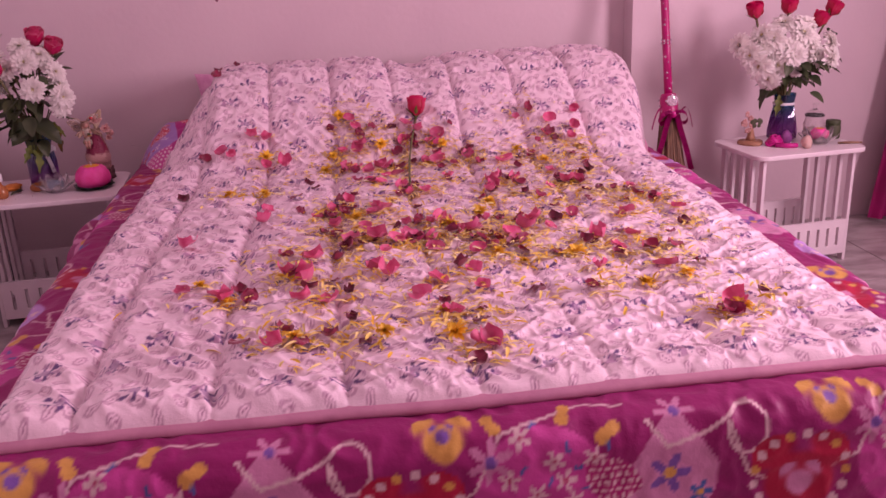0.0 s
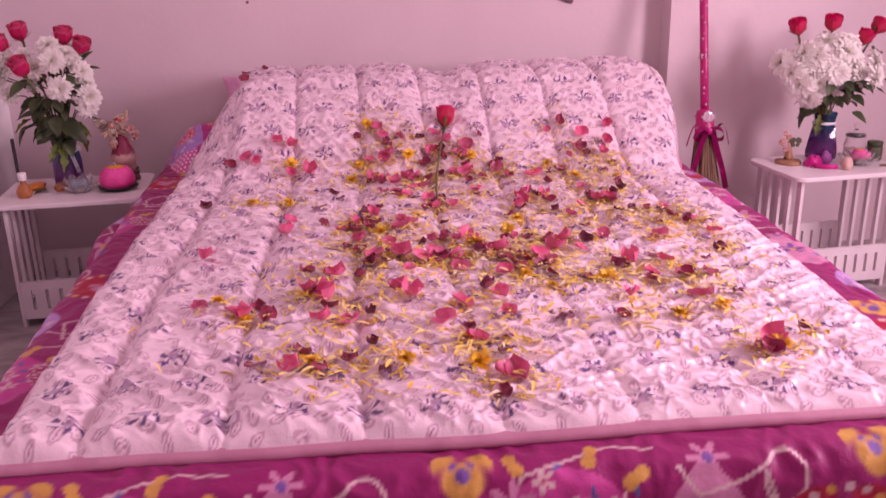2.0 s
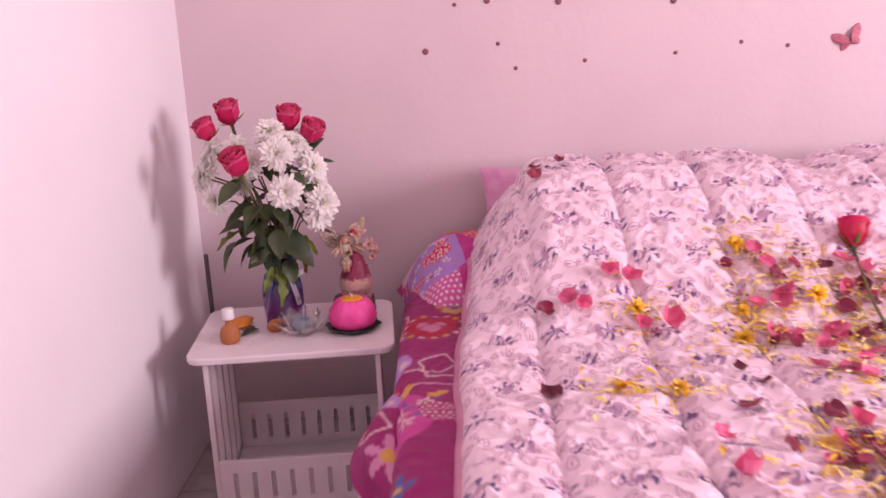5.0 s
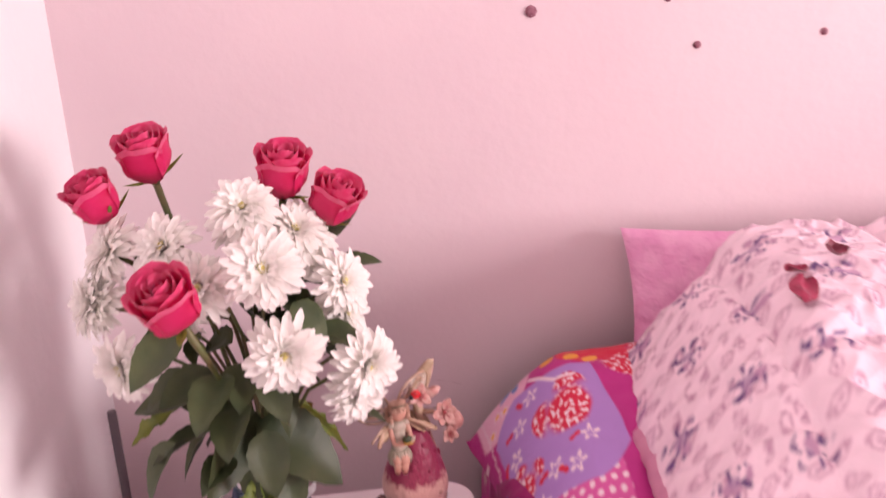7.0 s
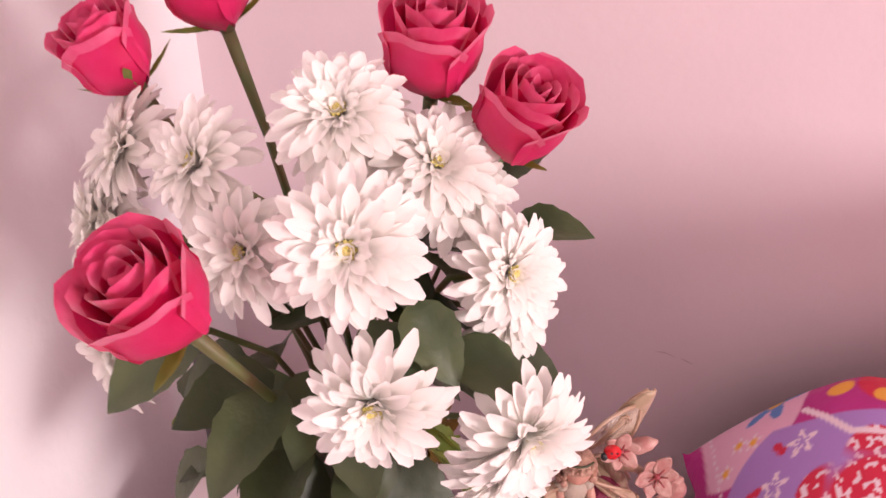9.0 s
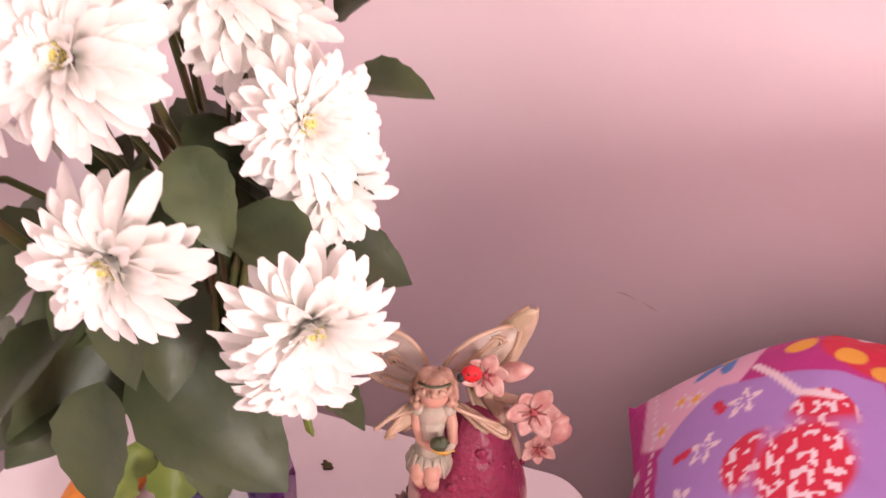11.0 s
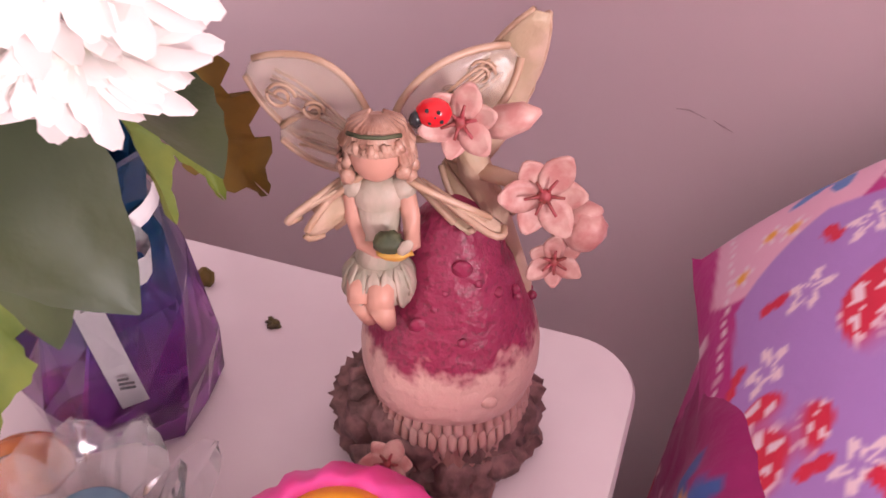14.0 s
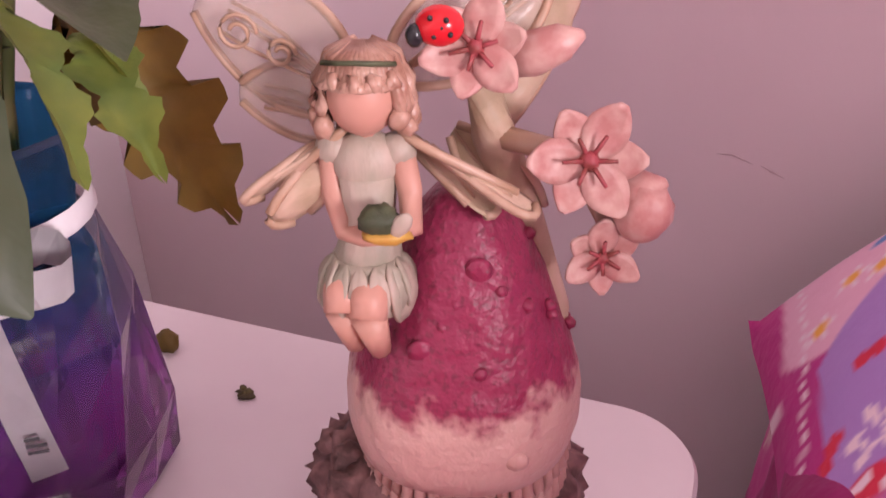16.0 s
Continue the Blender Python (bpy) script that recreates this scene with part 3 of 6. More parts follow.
def z_blend(name, low, high, z0, z1, rough=0.4, wild=0.0, scale=40, bump=0.0, bump_scale=120, transmission=0.0, spots=None, coat=0.0):
    """Two colours that meet at a height, with an uneven border."""
    m = material(name, low, rough, transmission=transmission, bump=bump, bump_scale=bump_scale, coat=coat)
    nt = m.node_tree
    co = nt.nodes.new("ShaderNodeTexCoord")
    sep = nt.nodes.new("ShaderNodeSeparateXYZ")
    nt.links.new(co.outputs["Object"], sep.inputs[0])
    n = nt.nodes.new("ShaderNodeTexNoise")
    n.inputs["Scale"].default_value = scale
    nt.links.new(co.outputs["Object"], n.inputs["Vector"])
    add = nt.nodes.new("ShaderNodeMath")
    add.operation = "MULTIPLY_ADD"
    add.inputs[1].default_value = wild
    nt.links.new(n.outputs[0], add.inputs[0])
    nt.links.new(sep.outputs[2], add.inputs[2])
    r = nt.nodes.new("ShaderNodeMapRange")
    r.inputs[1].default_value, r.inputs[2].default_value = z0 + wild / 2, z1 + wild / 2
    nt.links.new(add.outputs[0], r.inputs[0])
    mx = nt.nodes.new("ShaderNodeMix")
    mx.data_type = "RGBA"
    mx.inputs[6].default_value, mx.inputs[7].default_value = (*low, 1), (*high, 1)
    nt.links.new(r.outputs[0], mx.inputs[0])
    out = mx.outputs[2]
    if spots:
        n2 = nt.nodes.new("ShaderNodeTexNoise")
        n2.inputs["Scale"].default_value = scale * 4
        nt.links.new(co.outputs["Object"], n2.inputs["Vector"])
        r2 = nt.nodes.new("ShaderNodeMapRange")
        r2.inputs[1].default_value, r2.inputs[2].default_value = 0.52, 0.66
        r2.inputs[4].default_value = 0.55
        nt.links.new(n2.outputs[0], r2.inputs[0])
        m2 = nt.nodes.new("ShaderNodeMix")
        m2.data_type = "RGBA"
        nt.links.new(out, m2.inputs[6])
        m2.inputs[7].default_value = (*spots, 1)
        both = nt.nodes.new("ShaderNodeMath")
        both.operation = "MULTIPLY"
        nt.links.new(r2.outputs[0], both.inputs[0])
        nt.links.new(r.outputs[0], both.inputs[1])
        nt.links.new(both.outputs[0], m2.inputs[0])
        out = m2.outputs[2]
    nt.links.new(out, nt.nodes["Principled BSDF"].inputs["Base Color"])
    return m


ROSE = material("rose_petal", (0.66, 0.012, 0.10), 0.5, second=(0.74, 0.03, 0.16), scale=30, sheen=0.05, bump=0.2, bump_scale=150, sub=0.1)
ROSE_RED = material("red_rose_petal", (0.60, 0.015, 0.06), 0.5, second=(0.68, 0.04, 0.12), scale=30, sheen=0.05, bump=0.2, bump_scale=150, sub=0.1)
ROSE_PALE = material("rose_petal_edge", (0.80, 0.15, 0.29), 0.5, second=(0.68, 0.03, 0.15), scale=45, sheen=0.3, bump=0.2, bump_scale=150, sub=0.1)
MUM = material("white_petal", (0.95, 0.93, 0.89), 0.6, second=(0.92, 0.88, 0.84), scale=40)
MUM_EYE = material("flower_eye", (0.62, 0.55, 0.12), 0.7, second=(0.72, 0.62, 0.30), scale=300, bump=0.5, bump_scale=500)
LEAF = material("dark_leaf", (0.040, 0.060, 0.026), 0.48, second=(0.062, 0.080, 0.032), scale=30, bump=0.3, bump_scale=120, vary=0.35)
LEAF_LIGHT = material("light_leaf", (0.20, 0.25, 0.05), 0.5, second=(0.10, 0.16, 0.04), scale=35, bump=0.4, bump_scale=150, vary=0.25)
LEAF_BROWN = material("withered_leaf", (0.20, 0.13, 0.025), 0.6, second=(0.10, 0.07, 0.02), scale=40, bump=0.5, bump_scale=150)
STEM = material("green_stem", (0.10, 0.13, 0.04), 0.5, second=(0.16, 0.11, 0.05), scale=40, bump=0.2)
VASE = z_blend("blue_purple_glass", (0.35, 0.085, 0.41), (0.028, 0.165, 0.34), 0.05, 0.12, 0.04, 0.03, 25, transmission=0.85, coat=0.3)
RIBBON = material("white_ribbon", (0.82, 0.79, 0.80), 0.3, second=(0.75, 0.71, 0.73), scale=60, bump=0.15, bump_scale=300)
INK = material("dark_ink", (0.04, 0.035, 0.04), 0.6)
CANDLE = material("pink_wax", (0.94, 0.11, 0.42), 0.45, second=(0.86, 0.07, 0.30), scale=40, sub=0.3, bump=0.12, bump_scale=90)
WAX = material("yellow_wax", (0.88, 0.40, 0.015), 0.4, second=(0.84, 0.34, 0.01), scale=60, sub=0.2)
PLATE = material("black_green_leaf_plate", (0.012, 0.03, 0.02), 0.35, second=(0.02, 0.045, 0.03), scale=30)
CRYSTAL = material("cut_crystal", (1.0, 0.98, 0.98), 0.02, transmission=0.92, ior=1.22, coat=0.6)
TEALIGHT = material("blue_wax", (0.17, 0.28, 0.36), 0.5, second=(0.14, 0.23, 0.31), scale=60, sub=0.1)
ORANGE = material("dried_orange", (0.75, 0.26, 0.03), 0.55, second=(0.62, 0.17, 0.02), scale=60, bump=0.8, bump_scale=160)
AMBER = material("amber_glass", (0.80, 0.30, 0.10), 0.08, transmission=0.6)
CAPW = material("white_plastic", (0.80, 0.77, 0.77), 0.35, second=(0.76, 0.73, 0.73))
DARKBIT = material("dried_bit", (0.07, 0.05, 0.035), 0.8, second=(0.12, 0.10, 0.03), scale=200, bump=0.6, bump_scale=400)
ROCK = material("brown_stone_resin", (0.11, 0.055, 0.05), 0.6, second=(0.28, 0.15, 0.14), scale=110, bump=1.0, bump_scale=110)
CAPPINK = z_blend("pink_cap_resin", (0.60, 0.37, 0.32), (0.28, 0.028, 0.075), 0.094, 0.102, 0.42, 0.026, 110, 1.0, 130, spots=(0.13, 0.025, 0.04))
CREAM = material("cream_resin", (0.58, 0.36, 0.31), 0.5, second=(0.48, 0.26, 0.22), scale=60, stretch=(2, 2, 0.4), bump=0.6, bump_scale=120)
SKIN = material("tan_resin", (0.54, 0.29, 0.22), 0.45, second=(0.55, 0.28, 0.21), scale=50)
HAIR = material("gold_hair_resin", (0.33, 0.16, 0.11), 0.35, second=(0.52, 0.32, 0.24), scale=160, bump=0.6, bump_scale=220)
DRESS = material("pale_green_resin", (0.30, 0.28, 0.21), 0.5, second=(0.46, 0.36, 0.29), scale=60, stretch=(1.5, 1.5, 0.5), bump=0.4, bump_scale=110)
WING = material("clear_wing_resin", (0.55, 0.42, 0.33), 0.25, second=(0.62, 0.50, 0.42), scale=60, alpha=0.38, bump=0.3, bump_scale=120)
VEIN = material("wing_rim_resin", (0.42, 0.26, 0.17), 0.4, second=(0.5, 0.34, 0.25), scale=80)
LILY = material("lily_resin", (0.45, 0.19, 0.17), 0.45, second=(0.57, 0.35, 0.30), scale=130, bump=0.25, bump_scale=150)
LILYC = material("lily_centre_resin", (0.34, 0.06, 0.07), 0.5, second=(0.22, 0.05, 0.04), scale=200)
REDGLOSS = material("red_gloss", (0.70, 0.02, 0.03), 0.2, second=(0.62, 0.015, 0.02), scale=80)
BLACK = material("black_gloss", (0.02, 0.02, 0.022), 0.25)
LEAFRESIN = material("beige_leaf_resin", (0.44, 0.32, 0.21), 0.5, second=(0.54, 0.38, 0.28), scale=70, bump=0.5, bump_scale=140)
MOSS = material("moss_resin", (0.05, 0.06, 0.03), 0.6, second=(0.09, 0.10, 0.05), scale=200, bump=0.6, bump_scale=300)
GOLD = material("ochre_resin", (0.55, 0.32, 0.06), 0.45, second=(0.48, 0.25, 0.05), scale=150)
HANDLE = material("magenta_wrap", (0.50, 0.012, 0.15), 0.35, second=(0.42, 0.01, 0.12), scale=40, stretch=(1, 1, 0.3), bump=0.2)
BOW = material("magenta_ribbon", (0.62, 0.02, 0.24), 0.35, second=(0.50, 0.015, 0.18), scale=30, bump=0.2, bump_scale=120)
JEWEL = material("rhinestone", (0.85, 0.80, 0.84), 0.08, metal=0.6, second=(0.75, 0.55, 0.65), scale=200)
TWIG = material("twig", (0.16, 0.09, 0.06), 0.7, second=(0.25, 0.14, 0.08), scale=60, stretch=(1, 1, 0.2), bump=0.4, vary=0.3)
DARKPETAL = material("dark_rose_petal", (0.17, 0.005, 0.03), 0.5, second=(0.28, 0.010, 0.05), scale=60, sheen=0.3, bump=0.3, bump_scale=200, vary=0.4)
PINKPETAL = material("pink_rose_petal", (0.68, 0.06, 0.19), 0.5, second=(0.76, 0.17, 0.30), scale=50, sheen=0.3, bump=0.3, bump_scale=200, vary=0.25)
YELLOW = material("yellow_petal", (0.90, 0.56, 0.03), 0.5, second=(0.86, 0.46, 0.02), scale=90, vary=0.15)
STRAW = material("pale_yellow_shred", (0.92, 0.74, 0.30), 0.45, second=(0.92, 0.64, 0.10), scale=14)
WHITESHRED = material("cream_shred", (0.84, 0.72, 0.58), 0.6, second=(0.84, 0.66, 0.36), scale=14)
GREY = material("grey_plaque", (0.14, 0.08, 0.10), 0.5, second=(0.20, 0.11, 0.14), scale=60, bump=0.5, bump_scale=120)
BUTTERFLY = material("pink_butterfly_print", (0.62, 0.20, 0.27), 0.5, second=(0.45, 0.10, 0.16), scale=120)
GEM = material("dark_gem", (0.20, 0.07, 0.10), 0.15, second=(0.32, 0.14, 0.18), scale=200)
SCRATCH = material("plaster_scratch", (0.52, 0.38, 0.40), 0.8, second=(0.58, 0.43, 0.45), scale=200)
CABLE = material("dark_cable", (0.10, 0.08, 0.09), 0.5, second=(0.13, 0.10, 0.11))
CURTAIN = material("magenta_curtain", (0.36, 0.01, 0.12), 0.6, second=(0.28, 0.01, 0.09), scale=12, bump=0.2)
WHITESHELL = material("white_seashell", (0.78, 0.70, 0.66), 0.45, second=(0.70, 0.60, 0.55), scale=50, bump=0.3, bump_scale=200)
SHELL = material("seashell", (0.62, 0.36, 0.30), 0.4, second=(0.7, 0.5, 0.44), scale=60, stretch=(3, 1, 1), bump=0.4)
WOOD = material("wood_slice", (0.42, 0.22, 0.12), 0.6, second=(0.32, 0.15, 0.08), scale=30, stretch=(1, 4, 1), bump=0.3)
AMETHYST = material("purple_stone", (0.30, 0.08, 0.26), 0.3, second=(0.22, 0.05, 0.2), scale=40)


for tissue, colour, share in ((MUM, (0.95, 0.92, 0.85), 0.30), (ROSE, (0.72, 0.02, 0.12), 0.25), (ROSE_PALE, (0.80, 0.12, 0.25), 0.25), (ROSE_RED, (0.66, 0.02, 0.07), 0.25),
                              (LEAF, (0.08, 0.12, 0.03), 0.12), (LEAF_LIGHT, (0.34, 0.40, 0.06), 0.3), (LEAF_BROWN, (0.34, 0.20, 0.03), 0.25), (PINKPETAL, (0.74, 0.12, 0.24), 0.2)):
    translucent(tissue, colour, share)


# ---- bedside tables ----
def slab(bm, x0, x1, y0, y1, z0, z1, r, n=6):
    """A board with rounded corners and softened edges."""
    loops = []
    for z, inset in ((z0, 0.002), (z0 + 0.003, 0), (z1 - 0.003, 0), (z1, 0.002)):
        ring = []
        for cx, cy, a0 in ((x1 - r, y1 - r, 0), (x0 + r, y1 - r, 90), (x0 + r, y0 + r, 180), (x1 - r, y0 + r, 270)):
            for k in range(n + 1):
                a = radians(a0 + 90 * k / n)
                ring.append(bm.verts.new((cx + (r - inset) * math.cos(a), cy + (r - inset) * math.sin(a), z)))
        loops.append(ring)
    for a, b in zip(loops, loops[1:]):
        for k in range(len(a)):
            bm.faces.new((a[k], a[(k + 1) % len(a)], b[(k + 1) % len(a)], b[k]))
    bm.faces.new(list(reversed(loops[0])))
    bm.faces.new(loops[-1])


def slotted(wide, z0, z1, slots, thick=0.012):
    """A panel in the x-z plane with upright slots cut through it."""
    bm = bmesh.new()
    h = wide / 2
    zs0, zs1 = z0 + 0.25 * (z1 - z0), z1 - 0.22 * (z1 - z0)
    box(bm, -h, h, -thick / 2, thick / 2, z0, zs0)
    box(bm, -h, h, -thick / 2, thick / 2, zs1, z1)
    gap, pitch = 0.011, wide / (slots + 0.6)
    edges = [-h] + [x for k in range(slots) for x in (-h + 0.8 * pitch + k * pitch - gap / 2, -h + 0.8 * pitch + k * pitch + gap / 2)] + [h]
    for a, b in zip(edges[::2], edges[1::2]):
        box(bm, a, b, -thick / 2, thick / 2, zs0, zs1)
    return bm


def bedside_table(x, y, rz, wide, deep, label):
    t = thing("bedside_table", x, y, 0, label, "bedside table", rz, "bedside tables")
    bm = bmesh.new()
    slab(bm, -wide / 2, wide / 2, -deep / 2, deep / 2, 0.402, 0.418, 0.040, 10)
    part("tabletop", bm, WHITE, t, smooth=False)
    side, end = wide / 2 - 0.040, deep / 2 - 0.038
    for sx in (-side, side):
        for k in (-2, -1, 0, 1, 2):
            half, z0 = (0.013, 0.0) if abs(k) == 2 else (0.009, 0.06)
            part("slat", boxes((sx - 0.006, sx + 0.006, k * end / 2 - half, k * end / 2 + half, z0, 0.402), bevel=0.0015), WHITE, t, smooth=False)
        part("side_rail", boxes((sx - 0.0062, sx + 0.0062, -end + 0.013, end - 0.013, 0.028, 0.060), bevel=0.001), WHITE, t, smooth=False)
    part("front_panel", slotted(2 * side - 0.013, 0.028, 0.155, 8), WHITE, t, at=pose(0, -end - 0.008, 0), smooth=False)
    part("back_panel", slotted(2 * side - 0.013, 0.028, 0.165, 8), WHITE, t, at=pose(0, end + 0.008, 0), smooth=False)
    part("bottom_shelf", boxes((-side + 0.007, side - 0.007, -end + 0.001, end - 0.001, 0.036, 0.046), bevel=0.001), WHITE, t, smooth=False)
    return t


TABLE = 0.4182
bedside_table(-1.096, -0.387, 5, 0.462, 0.358, "white slatted bedside table crowded with flowers and ornaments")
bedside_table(1.46, -0.475, 6, 0.43, 0.32, "white slatted bedside table beside the broom")


# ---- flowers ----
def petal_mesh(name, R, H, span, curl, mats, n=7, m=8, seed=0):
    """One cupped rose petal round the z axis."""
    bm = bmesh.new()
    grid = []
    for i in range(n):
        s = 2 * i / (n - 1) - 1
        row = []
        for j in range(m):
            t = j / (m - 1)
            w = (0.35 + 0.65 * math.sin(min(t * 1.9, 1) * math.pi / 2))
            top = 1 - 0.20 * abs(s) ** 3 - 0.05 * noise.noise(Vector((s * 2, seed, 0)))
            r = R * (0.18 + 0.82 * math.sin(min(t * 1.75, 1) * math.pi / 2)) * (1 - 0.10 * max(t - 0.6, 0))
            r += curl * max(t - 0.72, 0) ** 1.5 * 6 * R + 0.03 * R * noise.noise(Vector((s * 1.5, t * 2, seed + 5)))
            r += 0.05 * R * abs(s) ** 2
            a = s * span * w
            row.append(bm.verts.new((r * math.cos(a), r * math.sin(a), H * t * top)))
        grid.append(row)
    for i in range(n - 1):
        for j in range(m - 1):
            bm.faces.new((grid[i][j], grid[i + 1][j], grid[i + 1][j + 1], grid[i][j + 1])).material_index = 1 if j >= m - 2 else 0
    me = mesh_of(name, bm, mats)
    return me


ROSE_LAYERS = ((0.22, 1.0, 1.9, 0.0, 2), (0.40, 1.02, 1.5, 0.02, 3), (0.58, 1.0, 1.25, 0.06, 3), (0.78, 0.98, 1.1, 0.12, 4), (0.98, 0.93, 0.95, 0.20, 4))


def petal_set(mats):
    return [petal_mesh("petal", 0.026 * R, 0.058 * H, span, curl, mats, seed=3.1 * k) for k, (R, H, span, curl, _) in enumerate(ROSE_LAYERS)]


PETALS = petal_set([ROSE, ROSE_PALE])
PETALS_RED = petal_set([ROSE_RED, ROSE])


def leaf_mesh(name, long, wide, mat, lobes=0, droop=0.25, seed=0):
    """A folded, drooping leaf along +x with a toothed or lobed rim."""
    bm = bmesh.new()
    rows = []
    n = 25 if lobes else 13
    for i in range(n):
        t = i / (n - 1)
        w = wide / 2 * math.sin(math.pi * min(t ** 0.75, 1)) ** 0.8 + 0.0004
        if lobes:
            w *= 0.74 + 0.26 * math.cos(lobes * 2 * math.pi * t) + (0.06 if i % 2 else -0.06)
        elif i % 2:
            w *= 0.93
        z = -droop * long * t * t
        rows.append([bm.verts.new((long * t + (0.10 * long * abs(s) ** 2 if lobes else 0), s * w, z + abs(s) * w * 0.35 + 0.05 * wide * noise.noise(Vector((t * 4, s * 2, seed))))) for s in (-1, -0.5, 0, 0.5, 1)])
    for a, b in zip(rows, rows[1:]):
        for k in range(4):
            bm.faces.new((a[k], b[k], b[k + 1], a[k + 1]))
    return mesh_of(name, bm, mat)


SEPAL = leaf_mesh("sepal", 0.034, 0.009, LEAF_LIGHT, droop=-0.2)
ROSE_LEAF = leaf_mesh("leaf", 0.065, 0.042, LEAF)
LONG_LEAF = leaf_mesh("leaf", 0.075, 0.034, LEAF_LIGHT, lobes=3, droop=0.35)
BROWN_LEAF = leaf_mesh("leaf", 0.080, 0.040, LEAF_BROWN, lobes=4, droop=0.45)


def stem_points(a, b, facing, n=7):
    a, b, f = Vector(a), Vector(b), Vector(facing).normalized()
    h = (b - a).length * 0.4
    p1, p2 = a + Vector((0, 0, h)), b - f * h
    return [a * (1 - t) ** 3 + p1 * 3 * t * (1 - t) ** 2 + p2 * 3 * t * t * (1 - t) + b * t ** 3 for t in (k / (n - 1) for k in range(n))]


def rose(base, head, facing, size, petals, label, group="", stem=None, turn=0.0):
    """A long-stemmed rose; head is the middle of the bloom."""
    r = thing("rose", *base, label, "rose", group=group)
    f = Vector(facing).normalized()
    foot = Vector(head) - f * 0.03 * size
    rot = f.to_track_quat("Z", "Y").to_matrix().to_4x4() @ Matrix.Rotation(turn, 4, "Z")
    m = Matrix.Translation(foot - Vector(base)) @ rot @ Matrix.Scale(size, 4)
    for k, (_, _, _, _, count) in enumerate(ROSE_LAYERS):
        for c in range(count):
            part("petal", petals[k], None, r, at=m @ Matrix.Rotation(2 * math.pi * c / count + 1.1 * k, 4, "Z"))
    for c in range(5):
        part("sepal", SEPAL, None, r, at=m @ Matrix.Rotation(2 * math.pi * c / 5, 4, "Z") @ pose(0.006, 0, 0.002, 0, -38 + 25 * math.sin(c * 2.3 + turn), 0))
    bm = bmesh.new()
    pts = stem or stem_points((0, 0, 0), foot - Vector(base), f)
    tube(bm, pts, [0.0032] * (len(pts) - 1) + [0.0045])
    tube(bm, [pts[-1] - f * 0.004, pts[-1] + f * 0.006 * size, pts[-1] + f * 0.013 * size], [0.004, 0.009 * size, 0.011 * size], 10)
    part("stem", bm, STEM, r)
    return r


MUM_LAYERS = ((11, 0.013, 76, 0.002), (16, 0.021, 56, 0.003), (21, 0.029, 36, 0.004), (22, 0.036, 17, 0.004), (18, 0.039, -4, 0.004), (10, 0.037, -22, 0.004))


def ray_petal(bm, rot, long, wide):
    """One narrow chrysanthemum petal along +x."""
    rows = []
    for t, w in ((0, 0.35), (0.3, 0.8), (0.6, 1.0), (0.86, 0.88), (1.0, 0.28)):
        z = long * (0.16 * t - 0.32 * t * t) + 0.002 * t
        rows.append([bm.verts.new(rot @ Vector((long * t, s * w * wide, z + abs(s) * w * wide * 0.5))) for s in (-1, 0, 1)])
    for p, q in zip(rows, rows[1:]):
        for k in range(2):
            bm.faces.new((p[k], q[k], q[k + 1], p[k + 1]))


def petal_wide(reach):
    return 0.0028 + 0.064 * reach


def mum_rows(seed):
    """Layer, turn, lift, twist and stretch of every petal of a bloom."""
    rnd = random.Random(seed)
    for k, (count, reach, lift, start) in enumerate(MUM_LAYERS):
        for c in range(count):
            a = 2 * math.pi * (c + rnd.uniform(-0.35, 0.35)) / count
            yield k, a, radians(lift + rnd.uniform(-8, 8)), rnd.uniform(-0.35, 0.35), rnd.uniform(0.85, 1.12)


def petal_turn(k, a, e, twist, stretch):
    start = MUM_LAYERS[k][3]
    return Matrix.Rotation(a, 4, "Z") @ Matrix.Translation((start, 0, 0)) @ Matrix.Rotation(-e, 4, "Y") @ Matrix.Rotation(twist, 4, "X") @ Matrix.Diagonal((stretch, 1, 1, 1))


def mum_mesh(seed, mat):
    bm = bmesh.new()
    for row in mum_rows(seed):
        ray_petal(bm, petal_turn(*row), MUM_LAYERS[row[0]][1], petal_wide(MUM_LAYERS[row[0]][1]))
    return mesh_of("bloom", bm, mat)


def one_petal(reach):
    bm = bmesh.new()
    ray_petal(bm, Matrix.Identity(4), reach, petal_wide(reach))
    return mesh_of("petal", bm, MUM)


MUM_PETALS = [one_petal(row[1]) for row in MUM_LAYERS]
MUMS = [mum_mesh(1, MUM), mum_mesh(2, MUM), mum_mesh(3, MUM)]


def eye_mesh():
    bm = bmesh.new()
    rnd = random.Random(5)
    for k in range(26):
        a, r = k * 2.4, 0.0011 * math.sqrt(k)
        blob(bm, Matrix.Translation((r * math.cos(a), r * math.sin(a), 0.006 - 12 * r * r)) @ Matrix.Scale(0.0015, 4), 6, 4)
    return mesh_of("eye", bm, MUM_EYE)


EYE = eye_mesh()


